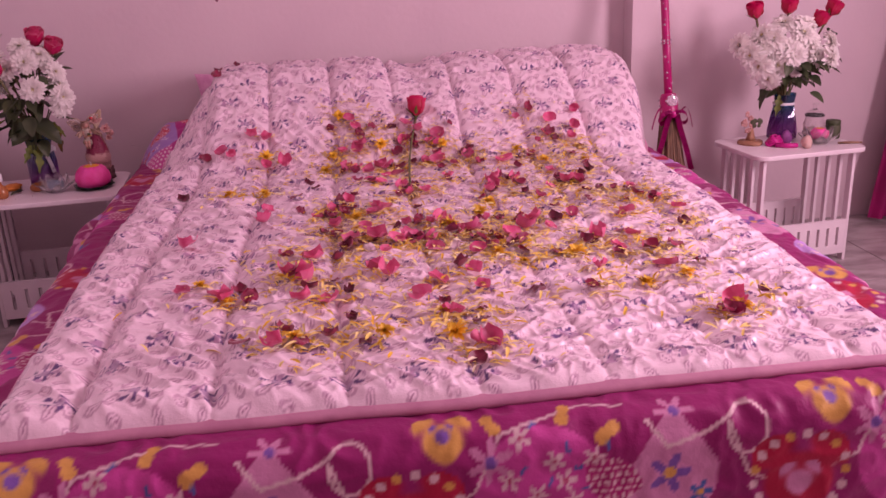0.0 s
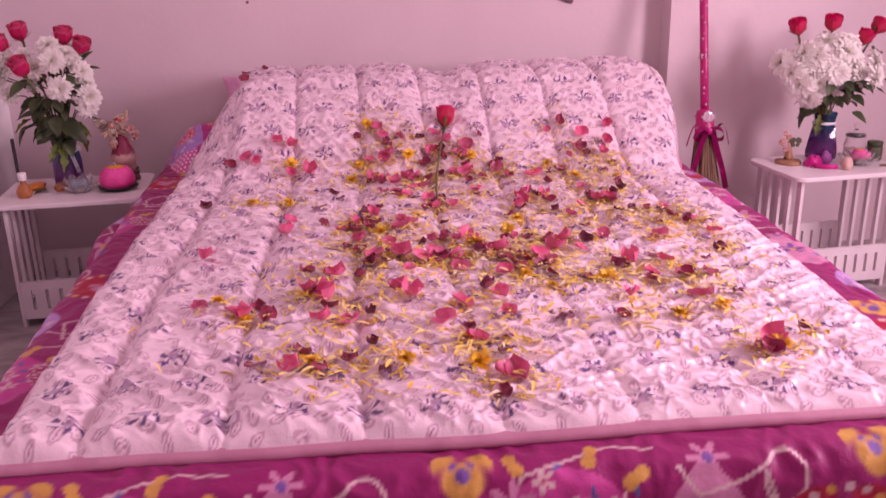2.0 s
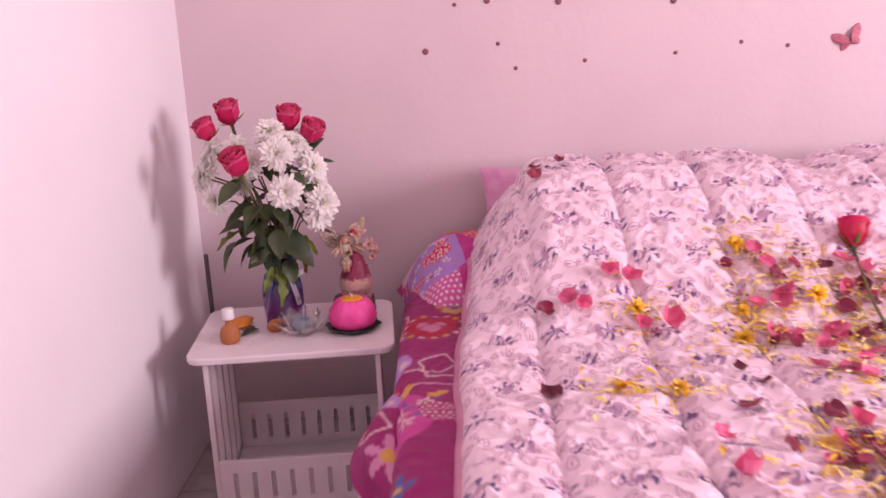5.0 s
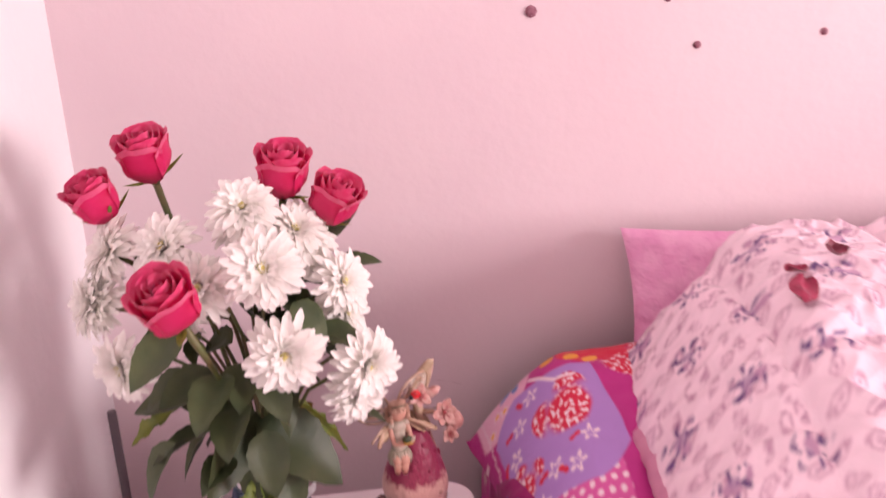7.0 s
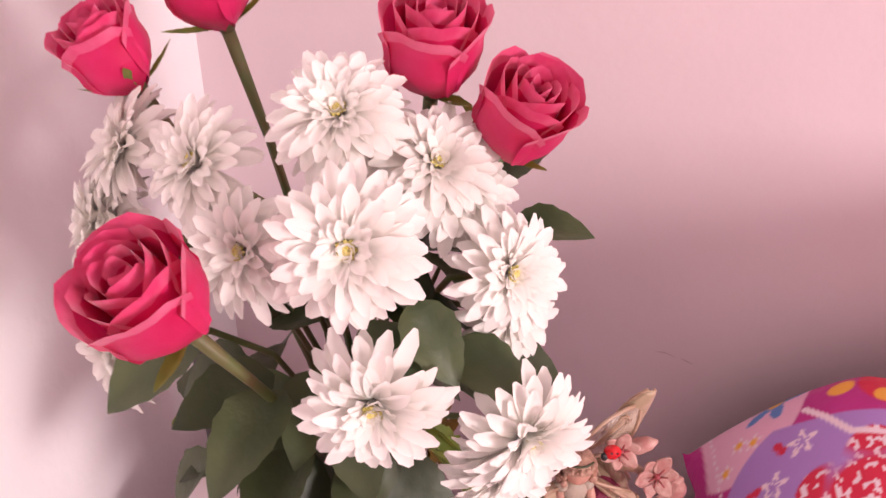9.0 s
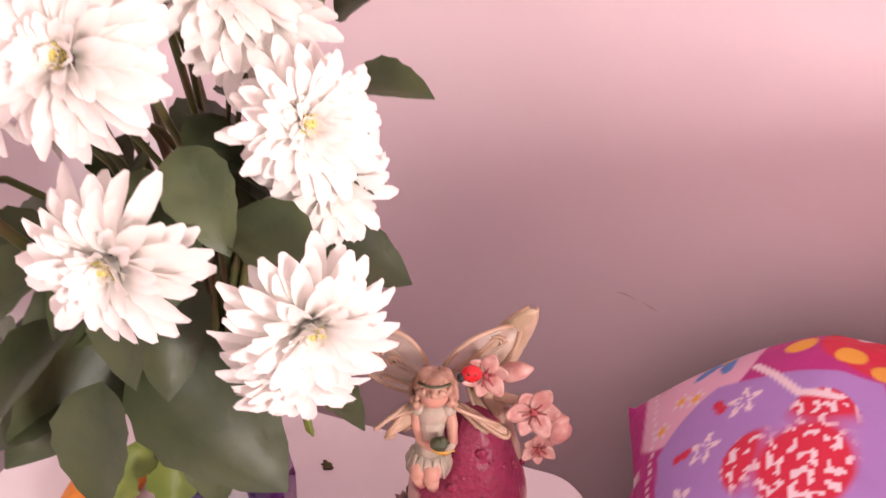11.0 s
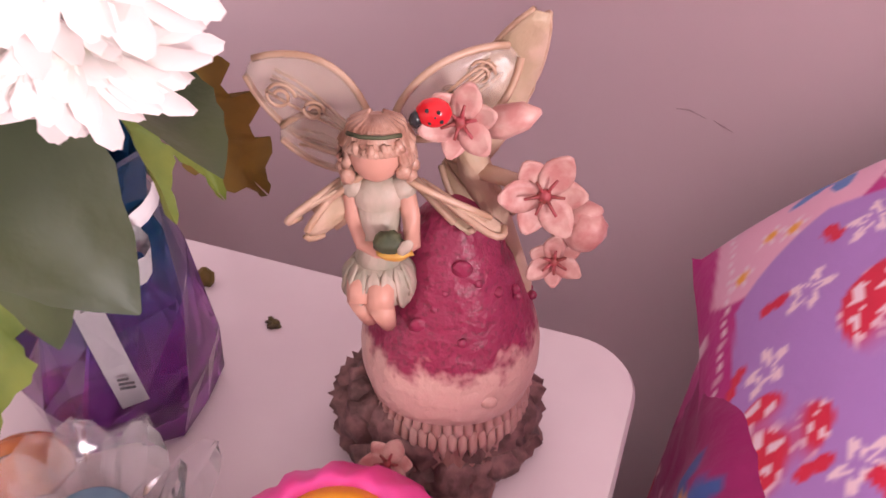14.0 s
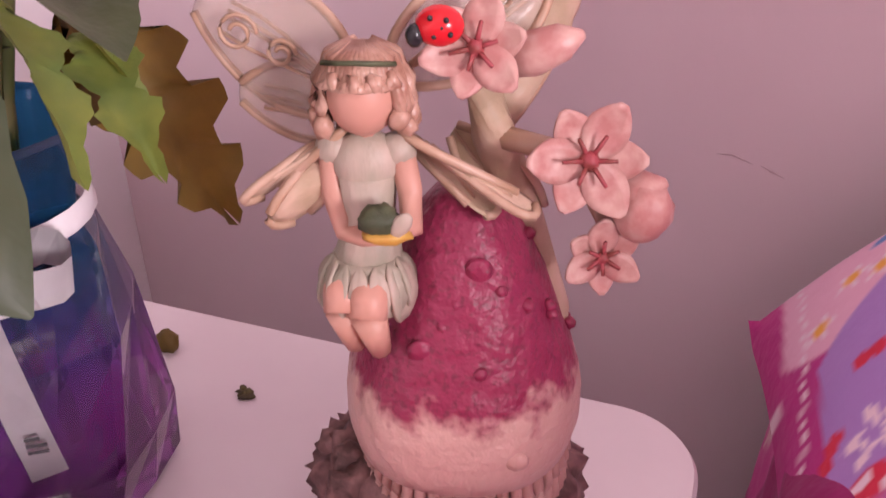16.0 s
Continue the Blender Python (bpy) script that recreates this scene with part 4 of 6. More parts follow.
def chrysanthemum(base, head, facing, size, kind, label, group, near=True):
    c = thing("chrysanthemum", *base, label, "chrysanthemum", group=group)
    f = Vector(facing).normalized()
    m = Matrix.Translation(Vector(head) - Vector(base)) @ f.to_track_quat("Z", "Y").to_matrix().to_4x4() @ Matrix.Rotation(kind * 1.7 + head[0] * 40, 4, "Z") @ Matrix.Scale(size, 4)
    if near:
        for row in mum_rows(kind):
            part("petal", MUM_PETALS[row[0]], None, c, at=m @ petal_turn(*row))
    else:
        tagged(part("bloom", MUMS[kind % 3], None, c, at=m), kind="stuff")
    part("eye", EYE, None, c, "small yellow-green eye", at=m @ Matrix.Translation((0, 0, 0.003)) @ Matrix.Scale(0.92, 4))
    bm = bmesh.new()
    tube(bm, stem_points((0, 0, 0), Vector(head) - Vector(base), f), 0.0023, 6)
    part("stem", bm, STEM, c)
    return c


def leafy_stem(base, top, leaves, label, group):
    """A green side stem with leaves: rows of mesh, place, size, heading and dip."""
    s = thing("leafy_stem", *base, label, "foliage", group=group)
    bm = bmesh.new()
    tube(bm, stem_points((0, 0, 0), Vector(top) - Vector(base), (0, -0.3, 1)), 0.002, 6)
    part("stem", bm, STEM, s)
    for me, (x, y, z), size, head, dip in leaves:
        leaf = part("leaf", me, None, s, at=pose(x - base[0], y - base[1], z - base[2], 25 * math.sin(head), dip, head) @ Matrix.Scale(size, 4))
    return s


def spanning_leaf(parent, me, long, droop, base, tip, roll, origin):
    """A leaf whose stalk end and tip are given; roll turns it about the line between them."""
    chord, line = Vector((1, 0, -droop)), Vector(tip) - Vector(base)
    turn = Matrix.Rotation(radians(roll), 4, line.normalized()) @ chord.rotation_difference(line).to_matrix().to_4x4()
    part("leaf", me, None, parent, at=Matrix.Translation(Vector(base) - Vector(origin)) @ turn @ Matrix.Scale(line.length / (long * chord.length), 4))


def vase(x, y, rz, label):
    v = thing("vase", x, y, TABLE, label, "vase", rz)
    bm = bmesh.new()
    prof = [(0.0, 0.001), (0.040, 0.0), (0.049, 0.006), (0.051, 0.03), (0.047, 0.085), (0.040, 0.120), (0.035, 0.132), (0.041, 0.162), (0.043, 0.166),
            (0.040, 0.164), (0.031, 0.132), (0.036, 0.118), (0.042, 0.085), (0.045, 0.03), (0.042, 0.014), (0.0, 0.012)]
    rings = []
    for r, z in prof:
        rings.append([bm.verts.new((max(r, 0.0005) * (1.03 if k % 2 else 0.93) * math.cos(2 * math.pi * k / 12 + 5.5 * min(z, 0.12)),
                                    max(r, 0.0005) * (1.03 if k % 2 else 0.93) * math.sin(2 * math.pi * k / 12 + 5.5 * min(z, 0.12)), z)) for k in range(12)])
    for a, b in zip(rings, rings[1:]):
        for k in range(12):
            bm.faces.new((a[k], a[(k + 1) % 12], b[(k + 1) % 12], b[k]))
    part("glass", bm, VASE, v, smooth=False)
    bm = bmesh.new()
    lathe(bm, [(0.0385, 0.128), (0.0392, 0.129), (0.038, 0.136), (0.0372, 0.137)], 24, close=False)
    part("ribbon_band", bm, RIBBON, v)
    return v


def strip(bm, pts, wide, across, thick=0.0006):
    """A ribbon along points, lying across the given direction."""
    a = Vector(across).normalized() * wide / 2
    rows = [(bm.verts.new(Vector(p) - a), bm.verts.new(Vector(p) + a)) for p in pts]
    for p, q in zip(rows, rows[1:]):
        bm.faces.new((p[0], q[0], q[1], p[1]))
    bmesh.ops.solidify(bm, geom=bm.faces[:], thickness=thick)


VX, VY = -1.132, -0.340
left_vase = vase(VX, VY, 10, "blue and purple faceted glass vase with a white ribbon")
bm = bmesh.new()
loop = [(0.038 + 0.020 * (1 - math.cos(a)) / 2, -0.030 + 0.020 * math.sin(a), 0.130 + 0.004 * math.sin(2 * a)) for a in np.linspace(-0.4, 5.4, 14)]
strip(bm, loop, 0.014, (0.1, 0.1, 1))
part("ribbon_bow", bm, RIBBON, left_vase, at=pose(0, 0, 0, 0, 0, -8))
bm = bmesh.new()
strip(bm, [(0.0, -0.041, 0.126), (0.004, -0.047, 0.105), (0.010, -0.054, 0.075), (0.014, -0.057, 0.052)], 0.013, (1, 0.1, 0.2))
tail = part("ribbon_tail", bm, RIBBON, left_vase, at=pose(0, 0, 0, 0, 0, 28))
for k in range(3):
    part("print_bar", boxes((0.0095, 0.0165 - 0.002 * (k == 2), -0.0582, -0.0578, 0.064 + 0.003 * k, 0.0652 + 0.003 * k)), INK, tail, smooth=False)

BUNCH = "flowers in the vase"
inside = (VX, VY, TABLE + 0.02)
ROSE_TEXT = "deep pink rose with pale petal rims in the vase"
for k, (head, facing, size) in enumerate((((-1.277, -0.343, 0.890), (-0.35, -0.35, 1), 0.95), ((-1.231, -0.301, 0.924), (-0.12, -0.30, 1), 1.05),
                                          ((-1.084, -0.330, 0.909), (0.12, -0.30, 1), 1.05), ((-1.032, -0.336, 0.877), (0.45, -0.35, 1), 1.0),
                                          ((-1.177, -0.488, 0.831), (-0.20, -0.50, 0.90), 1.1))):
    rose(inside, head, facing, size, PETALS, ROSE_TEXT, BUNCH, turn=0.7 * k)
for k, (x, y, z) in enumerate(((-1.098, -0.436, 0.841), (-1.083, -0.450, 0.756), (-1.246, -0.431, 0.740), (-1.200, -0.392, 0.852), (-1.121, -0.381, 0.886),
                               (-1.005, -0.419, 0.725), (-1.029, -0.353, 0.757), (-1.163, -0.421, 0.819), (-1.261, -0.368, 0.842), (-1.276, -0.371, 0.790),
                               (-1.028, -0.374, 0.800), (-1.128, -0.345, 0.858), (-1.288, -0.372, 0.785), (-1.268, -0.352, 0.835), (-1.065, -0.352, 0.835), (-1.016, -0.415, 0.691), (-1.200, -0.344, 0.765), (-1.074, -0.361, 0.854))):
    out = Vector((x - VX, (y - VY) * 1.6 - 0.05, z - 0.74))
    chrysanthemum(inside, (x, y, z), out, 1.0 if k in (0, 1, 5) else 0.88, k, "white chrysanthemum with a yellow-green eye", BUNCH)

rnd = random.Random(11)
rows = []
for k in range(42):
    a = rnd.uniform(0, 2 * math.pi)
    r, z = rnd.uniform(0.02, 0.085), rnd.uniform(0.60, 0.80)
    if math.cos(a) > 0.3:
        z = 0.70 + 0.5 * (z - 0.61)
    rows.append((ROSE_LEAF, (VX + r * math.cos(a), VY - 0.03 + r * math.sin(a), z), rnd.uniform(0.8, 1.15), math.degrees(a), rnd.uniform(0, 55)))
leafy_stem(inside, (-1.138, -0.310, 0.795), rows, "dark green rose leaves among the flowers", BUNCH)
leafy_stem(inside, (-1.112, -0.349, 0.736), [(ROSE_LEAF, (-1.133, -0.369, 0.597), 1.05, -100, 55), (ROSE_LEAF, (-1.107, -0.376, 0.583), 0.95, -60, 50), (ROSE_LEAF, (-1.185, -0.355, 0.622), 1.0, -150, 40),
                                          (ROSE_LEAF, (-1.038, -0.320, 0.795), 0.8, -10, -20), (ROSE_LEAF, (-1.046, -0.311, 0.824), 0.75, 20, -50), (ROSE_LEAF, (-1.242, -0.334, 0.834), 0.8, 190, 5), 
                                          (ROSE_LEAF, (-1.212, -0.408, 0.637), 1.2, -160, 50), (ROSE_LEAF, (-1.083, -0.332, 0.849), 0.8, 30, 60), (ROSE_LEAF, (-1.044, -0.381, 0.652), 0.9, -15, -5)],
           "broad dark rose leaves over the vase rim", BUNCH)
hanging = leafy_stem(inside, (-1.110, -0.365, 0.655), [(LONG_LEAF, (-1.215, -0.345, 0.650), 0.9, 200, 20), (LONG_LEAF, (-1.090, -0.320, 0.615), 0.75, -25, 15)],
                     "yellowing lobed chrysanthemum leaves hanging over the vase", BUNCH)
for me, long, droop, base, tip, roll in ((LONG_LEAF, 0.075, 0.35, (-1.134, -0.378, 0.572), (-1.122, -0.424, 0.487), 15), (LONG_LEAF, 0.075, 0.35, (-1.142, -0.385, 0.570), (-1.158, -0.425, 0.520), 30),
                                         (LONG_LEAF, 0.075, 0.35, (-1.085, -0.358, 0.640), (-1.038, -0.377, 0.598), -30), (LONG_LEAF, 0.075, 0.35, (-1.105, -0.330, 0.640), (-1.062, -0.325, 0.595), -20),
                                         (BROWN_LEAF, 0.080, 0.45, (-1.112, -0.305, 0.622), (-1.092, -0.258, 0.520), 35), (BROWN_LEAF, 0.080, 0.45, (-1.118, -0.300, 0.615), (-1.112, -0.280, 0.560), 60)):
    spanning_leaf(hanging, me, long, droop, base, tip, roll, inside)
broad = leafy_stem(inside, (-1.125, -0.375, 0.660), [], "broad dark rose leaves hanging in front of the vase", BUNCH)
for base, tip, roll in (((-1.128, -0.398, 0.650), (-1.040, -0.398, 0.566), 30), ((-1.150, -0.395, 0.655), (-1.172, -0.470, 0.600), -10), ((-1.135, -0.380, 0.660), (-1.190, -0.420, 0.575), 20)):
    spanning_leaf(broad, ROSE_LEAF, 0.065, 0.25, base, tip, roll, inside)

# single rose on the bed
rose((0.045, -1.09, 0.515), (0.118, -0.585, 0.652), (0.10, 0.35, 0.85), 1.12, PETALS_RED, "long-stemmed red rose lying up the quilt",
     stem=[Vector(p) for p in ((0, 0, 0), (0.006, 0.10, 0.006), (0.018, 0.22, 0.022), (0.037, 0.34, 0.052), (0.056, 0.430, 0.084), (0.0695, 0.492, 0.106))], turn=0.5)


# ---- ornaments of the first table ----
def lotus_candle(x, y, z, s, label, wax=True):
    c = thing("lotus_candle", x, y, z, label, "candle")
    bm = bmesh.new()
    lathe(bm, [(0.030 * s, 0.004 * s), (0.046 * s, 0.012 * s), (0.051 * s, 0.028 * s), (0.048 * s, 0.044 * s), (0.040 * s, 0.058 * s), (0.031 * s, 0.066 * s), (0.026 * s, 0.068 * s), (0.024 * s, 0.064 * s)],
          56, wobble=lambda a, h: 1 + 0.035 * math.cos(14 * a + (math.pi if int(h / (0.016 * s)) % 2 else 0)))
    for v in bm.verts:
        v.co += v.co.normalized() * 0.0016 * s * math.sin(14 * math.atan2(v.co.y, v.co.x)) * math.sin(v.co.z * 180 / s)
    part("wax_petals", bm, CANDLE, c)
    bm = bmesh.new()
    lathe(bm, [(0.025 * s, 0.060 * s), (0.024 * s, 0.0665 * s), (0.018 * s, 0.0695 * s), (0.006 * s, 0.0690 * s), (0.0005, 0.0685 * s)], 28)
    part("wax_heart", bm, WAX, c, "yellow wax heart")
    bm = bmesh.new()
    tube(bm, [(0, 0, 0.066 * s), (0.001, 0, 0.074 * s), (-0.003 * s, 0, 0.080 * s)], 0.0014 * s, 6)
    part("wick", bm, RIBBON, c)
    bm = bmesh.new()
    lathe(bm, [(0.0, 0.0), (0.040 * s, 0.0), (0.054 * s, 0.009 * s), (0.056 * s, 0.011 * s), (0.050 * s, 0.010 * s), (0.03 * s, 0.005 * s)], 48,
          wobble=lambda a, h: 1 + (0.14 * abs(math.cos(4 * a)) - 0.05 if h > 0.004 * s else 0))
    part("leaf_plate", bm, PLATE, c, "black-green leaf shaped plate")
    return c


lotus_candle(-0.957, -0.412, TABLE, 1.10, "pink lotus candle with a yellow heart on a dark leaf plate")


def crystal_petal(name, long, wide):
    bm = bmesh.new()
    rows = []
    for t in (0, 0.25, 0.5, 0.75, 0.92, 1.0):
        w = wide / 2 * (math.sin(math.pi * min(0.18 + 0.72 * t, 1)) if t < 1 else 0.02)
        y = 0.30 * long * math.sin(t * 1.5)
        th = 0.0055 * (1 - 0.75 * t)
        rows.append([bm.verts.new(p) for p in ((-w, y, long * t), (0, y + th, long * t), (w, y, long * t), (0, y - th, long * t))])
    for a, b in zip(rows, rows[1:]):
        for k in range(4):
            bm.faces.new((a[k], b[k], b[(k + 1) % 4], a[(k + 1) % 4]))
    bm.faces.new(rows[0])
    bm.faces.new(list(reversed(rows[-1])))
    bmesh.ops.recalc_face_normals(bm, faces=bm.faces[:])
    return mesh_of(name, bm, CRYSTAL, smooth=False)


CRYSTAL_PETALS = (crystal_petal("crystal_petal", 0.044, 0.031), crystal_petal("crystal_petal", 0.038, 0.029))


def crystal_lotus(x, y, z, s, wax, label):
    c = thing("candle_holder", x, y, z, label, "candle holder")
    for ring, (count, r, lean, me) in enumerate(((8, 0.021, -10, CRYSTAL_PETALS[0]), (8, 0.028, -38, CRYSTAL_PETALS[1]))):
        for k in range(count):
            a = 360 * (k + 0.5 * ring) / count
            part("crystal_petal", me, None, c, at=pose(0, 0, 0, 0, 0, a) @ pose(0, r * s, 0.008 * s, lean, 0, 0) @ Matrix.Scale(s, 4))
    bm = bmesh.new()
    lathe(bm, [(0.0, 0.0), (0.026 * s, 0.0), (0.030 * s, 0.004 * s), (0.026 * s, 0.010 * s), (0.0, 0.012 * s)], 20)
    part("base", bm, CRYSTAL, c, smooth=False)
    if wax:
        bm = bmesh.new()
        lathe(bm, [(0.0185 * s, 0.012 * s), (0.019 * s, 0.013 * s), (0.019 * s, 0.029 * s), (0.0175 * s, 0.030 * s), (0.001, 0.0295 * s)], 28)
        cup = part("tealight", bm, wax, c, "blue-grey wax tealight")
        bm = bmesh.new()
        tube(bm, [(0, 0, 0.0285 * s), (0.0004, 0, 0.033 * s)], 0.0009 * s, 6)
        part("wick", bm, INK, cup)
    return c


crystal_lotus(-1.075, -0.428, TABLE, 1.08, TEALIGHT, "clear cut-glass lotus holder with a blue tealight")


def pebble(name, x, y, z, sx, sy, sz, rz, mat, label, category, rough=0.2, seed=1.0):
    bm = bmesh.new()
    blob(bm, Matrix.Diagonal((sx, sy, sz, 1)), 20, 12, rough=rough, freq=1.8, seed=seed)
    low = min(v.co.z for v in bm.verts) * 0.72
    for v in bm.verts:
        v.co.z = max(v.co.z, low) - low
    ob = part(name, bm, mat, at=pose(x, y, z, 0, 0, rz))
    return tagged(ob, label, category)


pebble("dried_fruit", -1.234, -0.366, TABLE, 0.041, 0.026, 0.012, 84, ORANGE, "wrinkled dried orange fruit on the white table", "dried fruit", 0.25)
pebble("glass_stone", -1.138, -0.408, TABLE, 0.025, 0.017, 0.017, 40, AMBER, "orange banded glass stone", "stone", 0.1, 3.0)
bottle = thing("bottle", -1.232, -0.478, TABLE, "small round bottle with amber liquid and a white cap", "bottle")
bm = bmesh.new()
lathe(bm, [(0.0, 0.0), (0.018, 0.0), (0.023, 0.006), (0.024, 0.020), (0.019, 0.036), (0.009, 0.044), (0.008, 0.056)], 24)
part("body", bm, AMBER, bottle)
bm = bmesh.new()
lathe(bm, [(0.0125, 0.056), (0.0135, 0.058), (0.0135, 0.078), (0.012, 0.081), (0.0, 0.0815)], 24, wobble=lambda a, h: 1 + 0.02 * math.cos(16 * a))
part("cap", bm, CAPW, bottle, "white ribbed cap")
leaf = tagged(part("fallen_leaf", leaf_mesh("fallen_leaf", 0.055, 0.028, LEAF, droop=0.1), None, at=pose(-1.184, -0.402, TABLE + 0.004, 0, 0, 232)), "curled dark green leaf fallen on the table", "leaf")
pebble("pod", -1.150, -0.249, TABLE, 0.006, 0.005, 0.0075, 0, LEAF_BROWN, "small dry green seed pod", "pod", 0.3)
bm = bmesh.new()
rnd = random.Random(4)
for k in range(26):
    x, y = (-1.093 + rnd.gauss(0, 0.003), -0.262 + rnd.gauss(0, 0.002)) if k < 9 else (rnd.uniform(-1.29, -0.92), rnd.uniform(-0.53, -0.25))
    s = rnd.uniform(0.0008, 0.0022) if k < 9 else rnd.uniform(0.0005, 0.0012)
    blob(bm, Matrix.Translation((x + 1.099, y + 0.389, TABLE + s * 0.5)) @ Matrix.Rotation(rnd.uniform(0, 3), 4, "Z") @ Matrix.Diagonal((s * 1.8, s, s * 0.6, 1)), 6, 4, rough=0.5, seed=k)
tagged(part("crumbs", bm, DARKBIT, at=pose(-1.099, -0.389, 0)), "dark dry crumbs scattered on the table", "crumbs", kind="stuff")


def seashell(x, y, z, r, rz, label):
    """A fan-shaped ribbed shell, domed, hinge at its origin."""
    bm = bmesh.new()
    rows = []
    for i in range(9):
        t = i / 8
        rows.append([bm.verts.new((r * t * math.sin(a) * (1 + 0.02 * math.cos(19 * a)), r * t * math.cos(a), 0.002 + r * 0.34 * math.sin(math.pi * t ** 0.7) * math.cos(0.75 * a) + 0.0011 * t * math.cos(19 * a)))
                     for a in (1.15 * (2 * k / 40 - 1) for k in range(41))])
    for p, q in zip(rows[1:], rows[2:]):
        for k in range(40):
            bm.faces.new((p[k], q[k], q[k + 1], p[k + 1]))
    bmesh.ops.solidify(bm, geom=bm.faces[:], thickness=0.0015)
    blob(bm, Matrix.Translation((0, 0.003, 0.004)) @ Matrix.Diagonal((0.007, 0.005, 0.004, 1)), 10, 6)
    return tagged(part("seashell", bm, WHITESHELL, at=pose(x, y, z, 0, 0, rz)), label, "seashell")


seashell(-1.262, -0.440, TABLE + 0.001, 0.040, -70, "white ribbed scallop shell lying on the table")
bm = bmesh.new()
tube(bm, [(-0.007, 0, 0.0015), (0, 0.001, 0.002), (0.008, 0, 0.0015)], [0.001, 0.0022, 0.0012], 7)
tagged(part("twig_bit", bm, DARKBIT, at=pose(-1.204, -0.386, TABLE, 0, 0, 50)), "small dark dry twig on the table", "twig")


# ---- garden figurine: one plain resin shape ----
def figurine(x, y, z, rz):
    bm = bmesh.new()
    rock, cap, cream, skin, hair, dress, wing, rim, lily, core, red, black, leafy, moss, gold = range(15)

    shift, pivot, size = Vector((-7, 0, 0)), Vector((-38, -20, 165)), 1.0

    def place(p):
        return pivot + (Vector(p) - pivot) * size + shift

    def ball(c, r, mat, rough=0.0, freq=3.0, seg=14, rot=None, seed=0.0):
        m = Matrix.Translation(place(c) / 1000)
        if rot:
            m = m @ Euler([radians(a) for a in rot]).to_matrix().to_4x4()
        blob(bm, m @ Matrix.Diagonal((r[0] * size / 1000, r[1] * size / 1000, r[2] * size / 1000, 1)), seg, max(seg * 2 // 3, 5), mat, rough, freq, seed)

    def limb(pts, radii, mat, n=10, fixed=False):
        if fixed:
            return tube(bm, [Vector(p) / 1000 for p in pts], [r / 1000 for r in radii], n, mat)
        tube(bm, [place(p) / 1000 for p in pts], [r * size / 1000 for r in radii], n, mat)

    def blade(base, tip, side, wide, mat, thick=1.2, bend=4.0, n=9, power=0.8, ribs=0, edge=None):
        """A leaf, petal or wing between two points."""
        b, t, sd = place(base) / 1000, place(tip) / 1000, Vector(side).normalized()
        wide = wide * size
        nrm = (t - b).cross(sd).normalized()
        front, back = [], []
        for i in range(n):
            k = i / (n - 1)
            w = wide / 1000 * max(math.sin(math.pi * (0.06 + 0.90 * k)) ** power, 0.05)
            c = b.lerp(t, k) + nrm * (bend / 1000) * math.sin(math.pi * k)
            cs = [c + sd * (w * s) + nrm * (0.12 * w * abs(s)) for s in (-1, -0.5, 0, 0.5, 1)]
            front.append([bm.verts.new(p + nrm * thick / 2000) for p in cs])
            back.append([bm.verts.new(p - nrm * thick / 2000) for p in cs])
        faces = []
        for i in range(n - 1):
            for k in range(4):
                faces.append(bm.faces.new((front[i][k], front[i + 1][k], front[i + 1][k + 1], front[i][k + 1])))
                faces.append(bm.faces.new((back[i][k + 1], back[i + 1][k + 1], back[i + 1][k], back[i][k])))
            for k, o in ((0, 1), (4, -1)):
                q = (front[i][k], back[i][k], back[i + 1][k], front[i + 1][k])
                faces.append(bm.faces.new(q if o > 0 else tuple(reversed(q))))
        for i in (0, n - 1):
            for k in range(4):
                faces.append(bm.faces.new((front[i][k], front[i][k + 1], back[i][k + 1], back[i][k])))
        for f in faces:
            f.material_index = mat
        if edge is not None:
            for k in (0, 4):
                limb([v.co * 1000 for v in (r[k] for r in front)], [1.5] * n, edge, 6, True)
        for j in range(ribs):
            s = (-0.55, 0.0, 0.5, 0.2, -0.25)[j % 5]
            limb([(front[i][2].co * 1000 + (front[i][4].co - front[i][2].co) * 1000 * s * (i / n)) for i in range(0, n - 1, 2)], [0.7] * len(range(0, n - 1, 2)), edge, 5, True)

    # rocky foot
    rnd = random.Random(9)
    for k in range(46):
        a = 2 * math.pi * k / 23 + rnd.uniform(-0.1, 0.1)
        up = 12 if k < 23 else 34
        r = rnd.uniform(11, 15)
        ball((41 * math.cos(a) * (1 if k < 23 else 0.93), 8 + 33 * math.sin(a) * (1 if k < 23 else 0.9), up + rnd.uniform(-3, 5)), (r, r * 0.8, r * 1.2), rock, 0.5, 2.8, 14, seed=k)
    ball((0, 10, 14), (44, 35, 14), rock, 0.2, 3)
    # mushroom foot with a fringe
    shift = Vector((0, 0, 0))
    lathe(bm, [(0.026, 0.004), (0.032, 0.030), (0.034, 0.048), (0.0355, 0.056), (0.035, 0.065)], 64, (0, 0.002, 0), lambda a, h: 1 + 0.035 * math.cos(32 * a) * (h > 0.02), cream)
    for row, (r0, top, low) in enumerate(((36.5, 67, 51), (36.0, 56, 38))):
        for k in range(48):
            a = 2 * math.pi * (k + 0.5 * row) / 48
            c, d = math.cos(a), math.sin(a)
            limb([((r0 - 1.5) * c, 2 + (r0 - 1.5) * d, top), (r0 * c, 2 + r0 * d, 0.5 * (top + low)), ((r0 - 2.5) * c, 2 + (r0 - 2.5) * d, low + 3 * math.sin(2.3 * k))], [2.2, 2.3, 0.8], cream, 6)
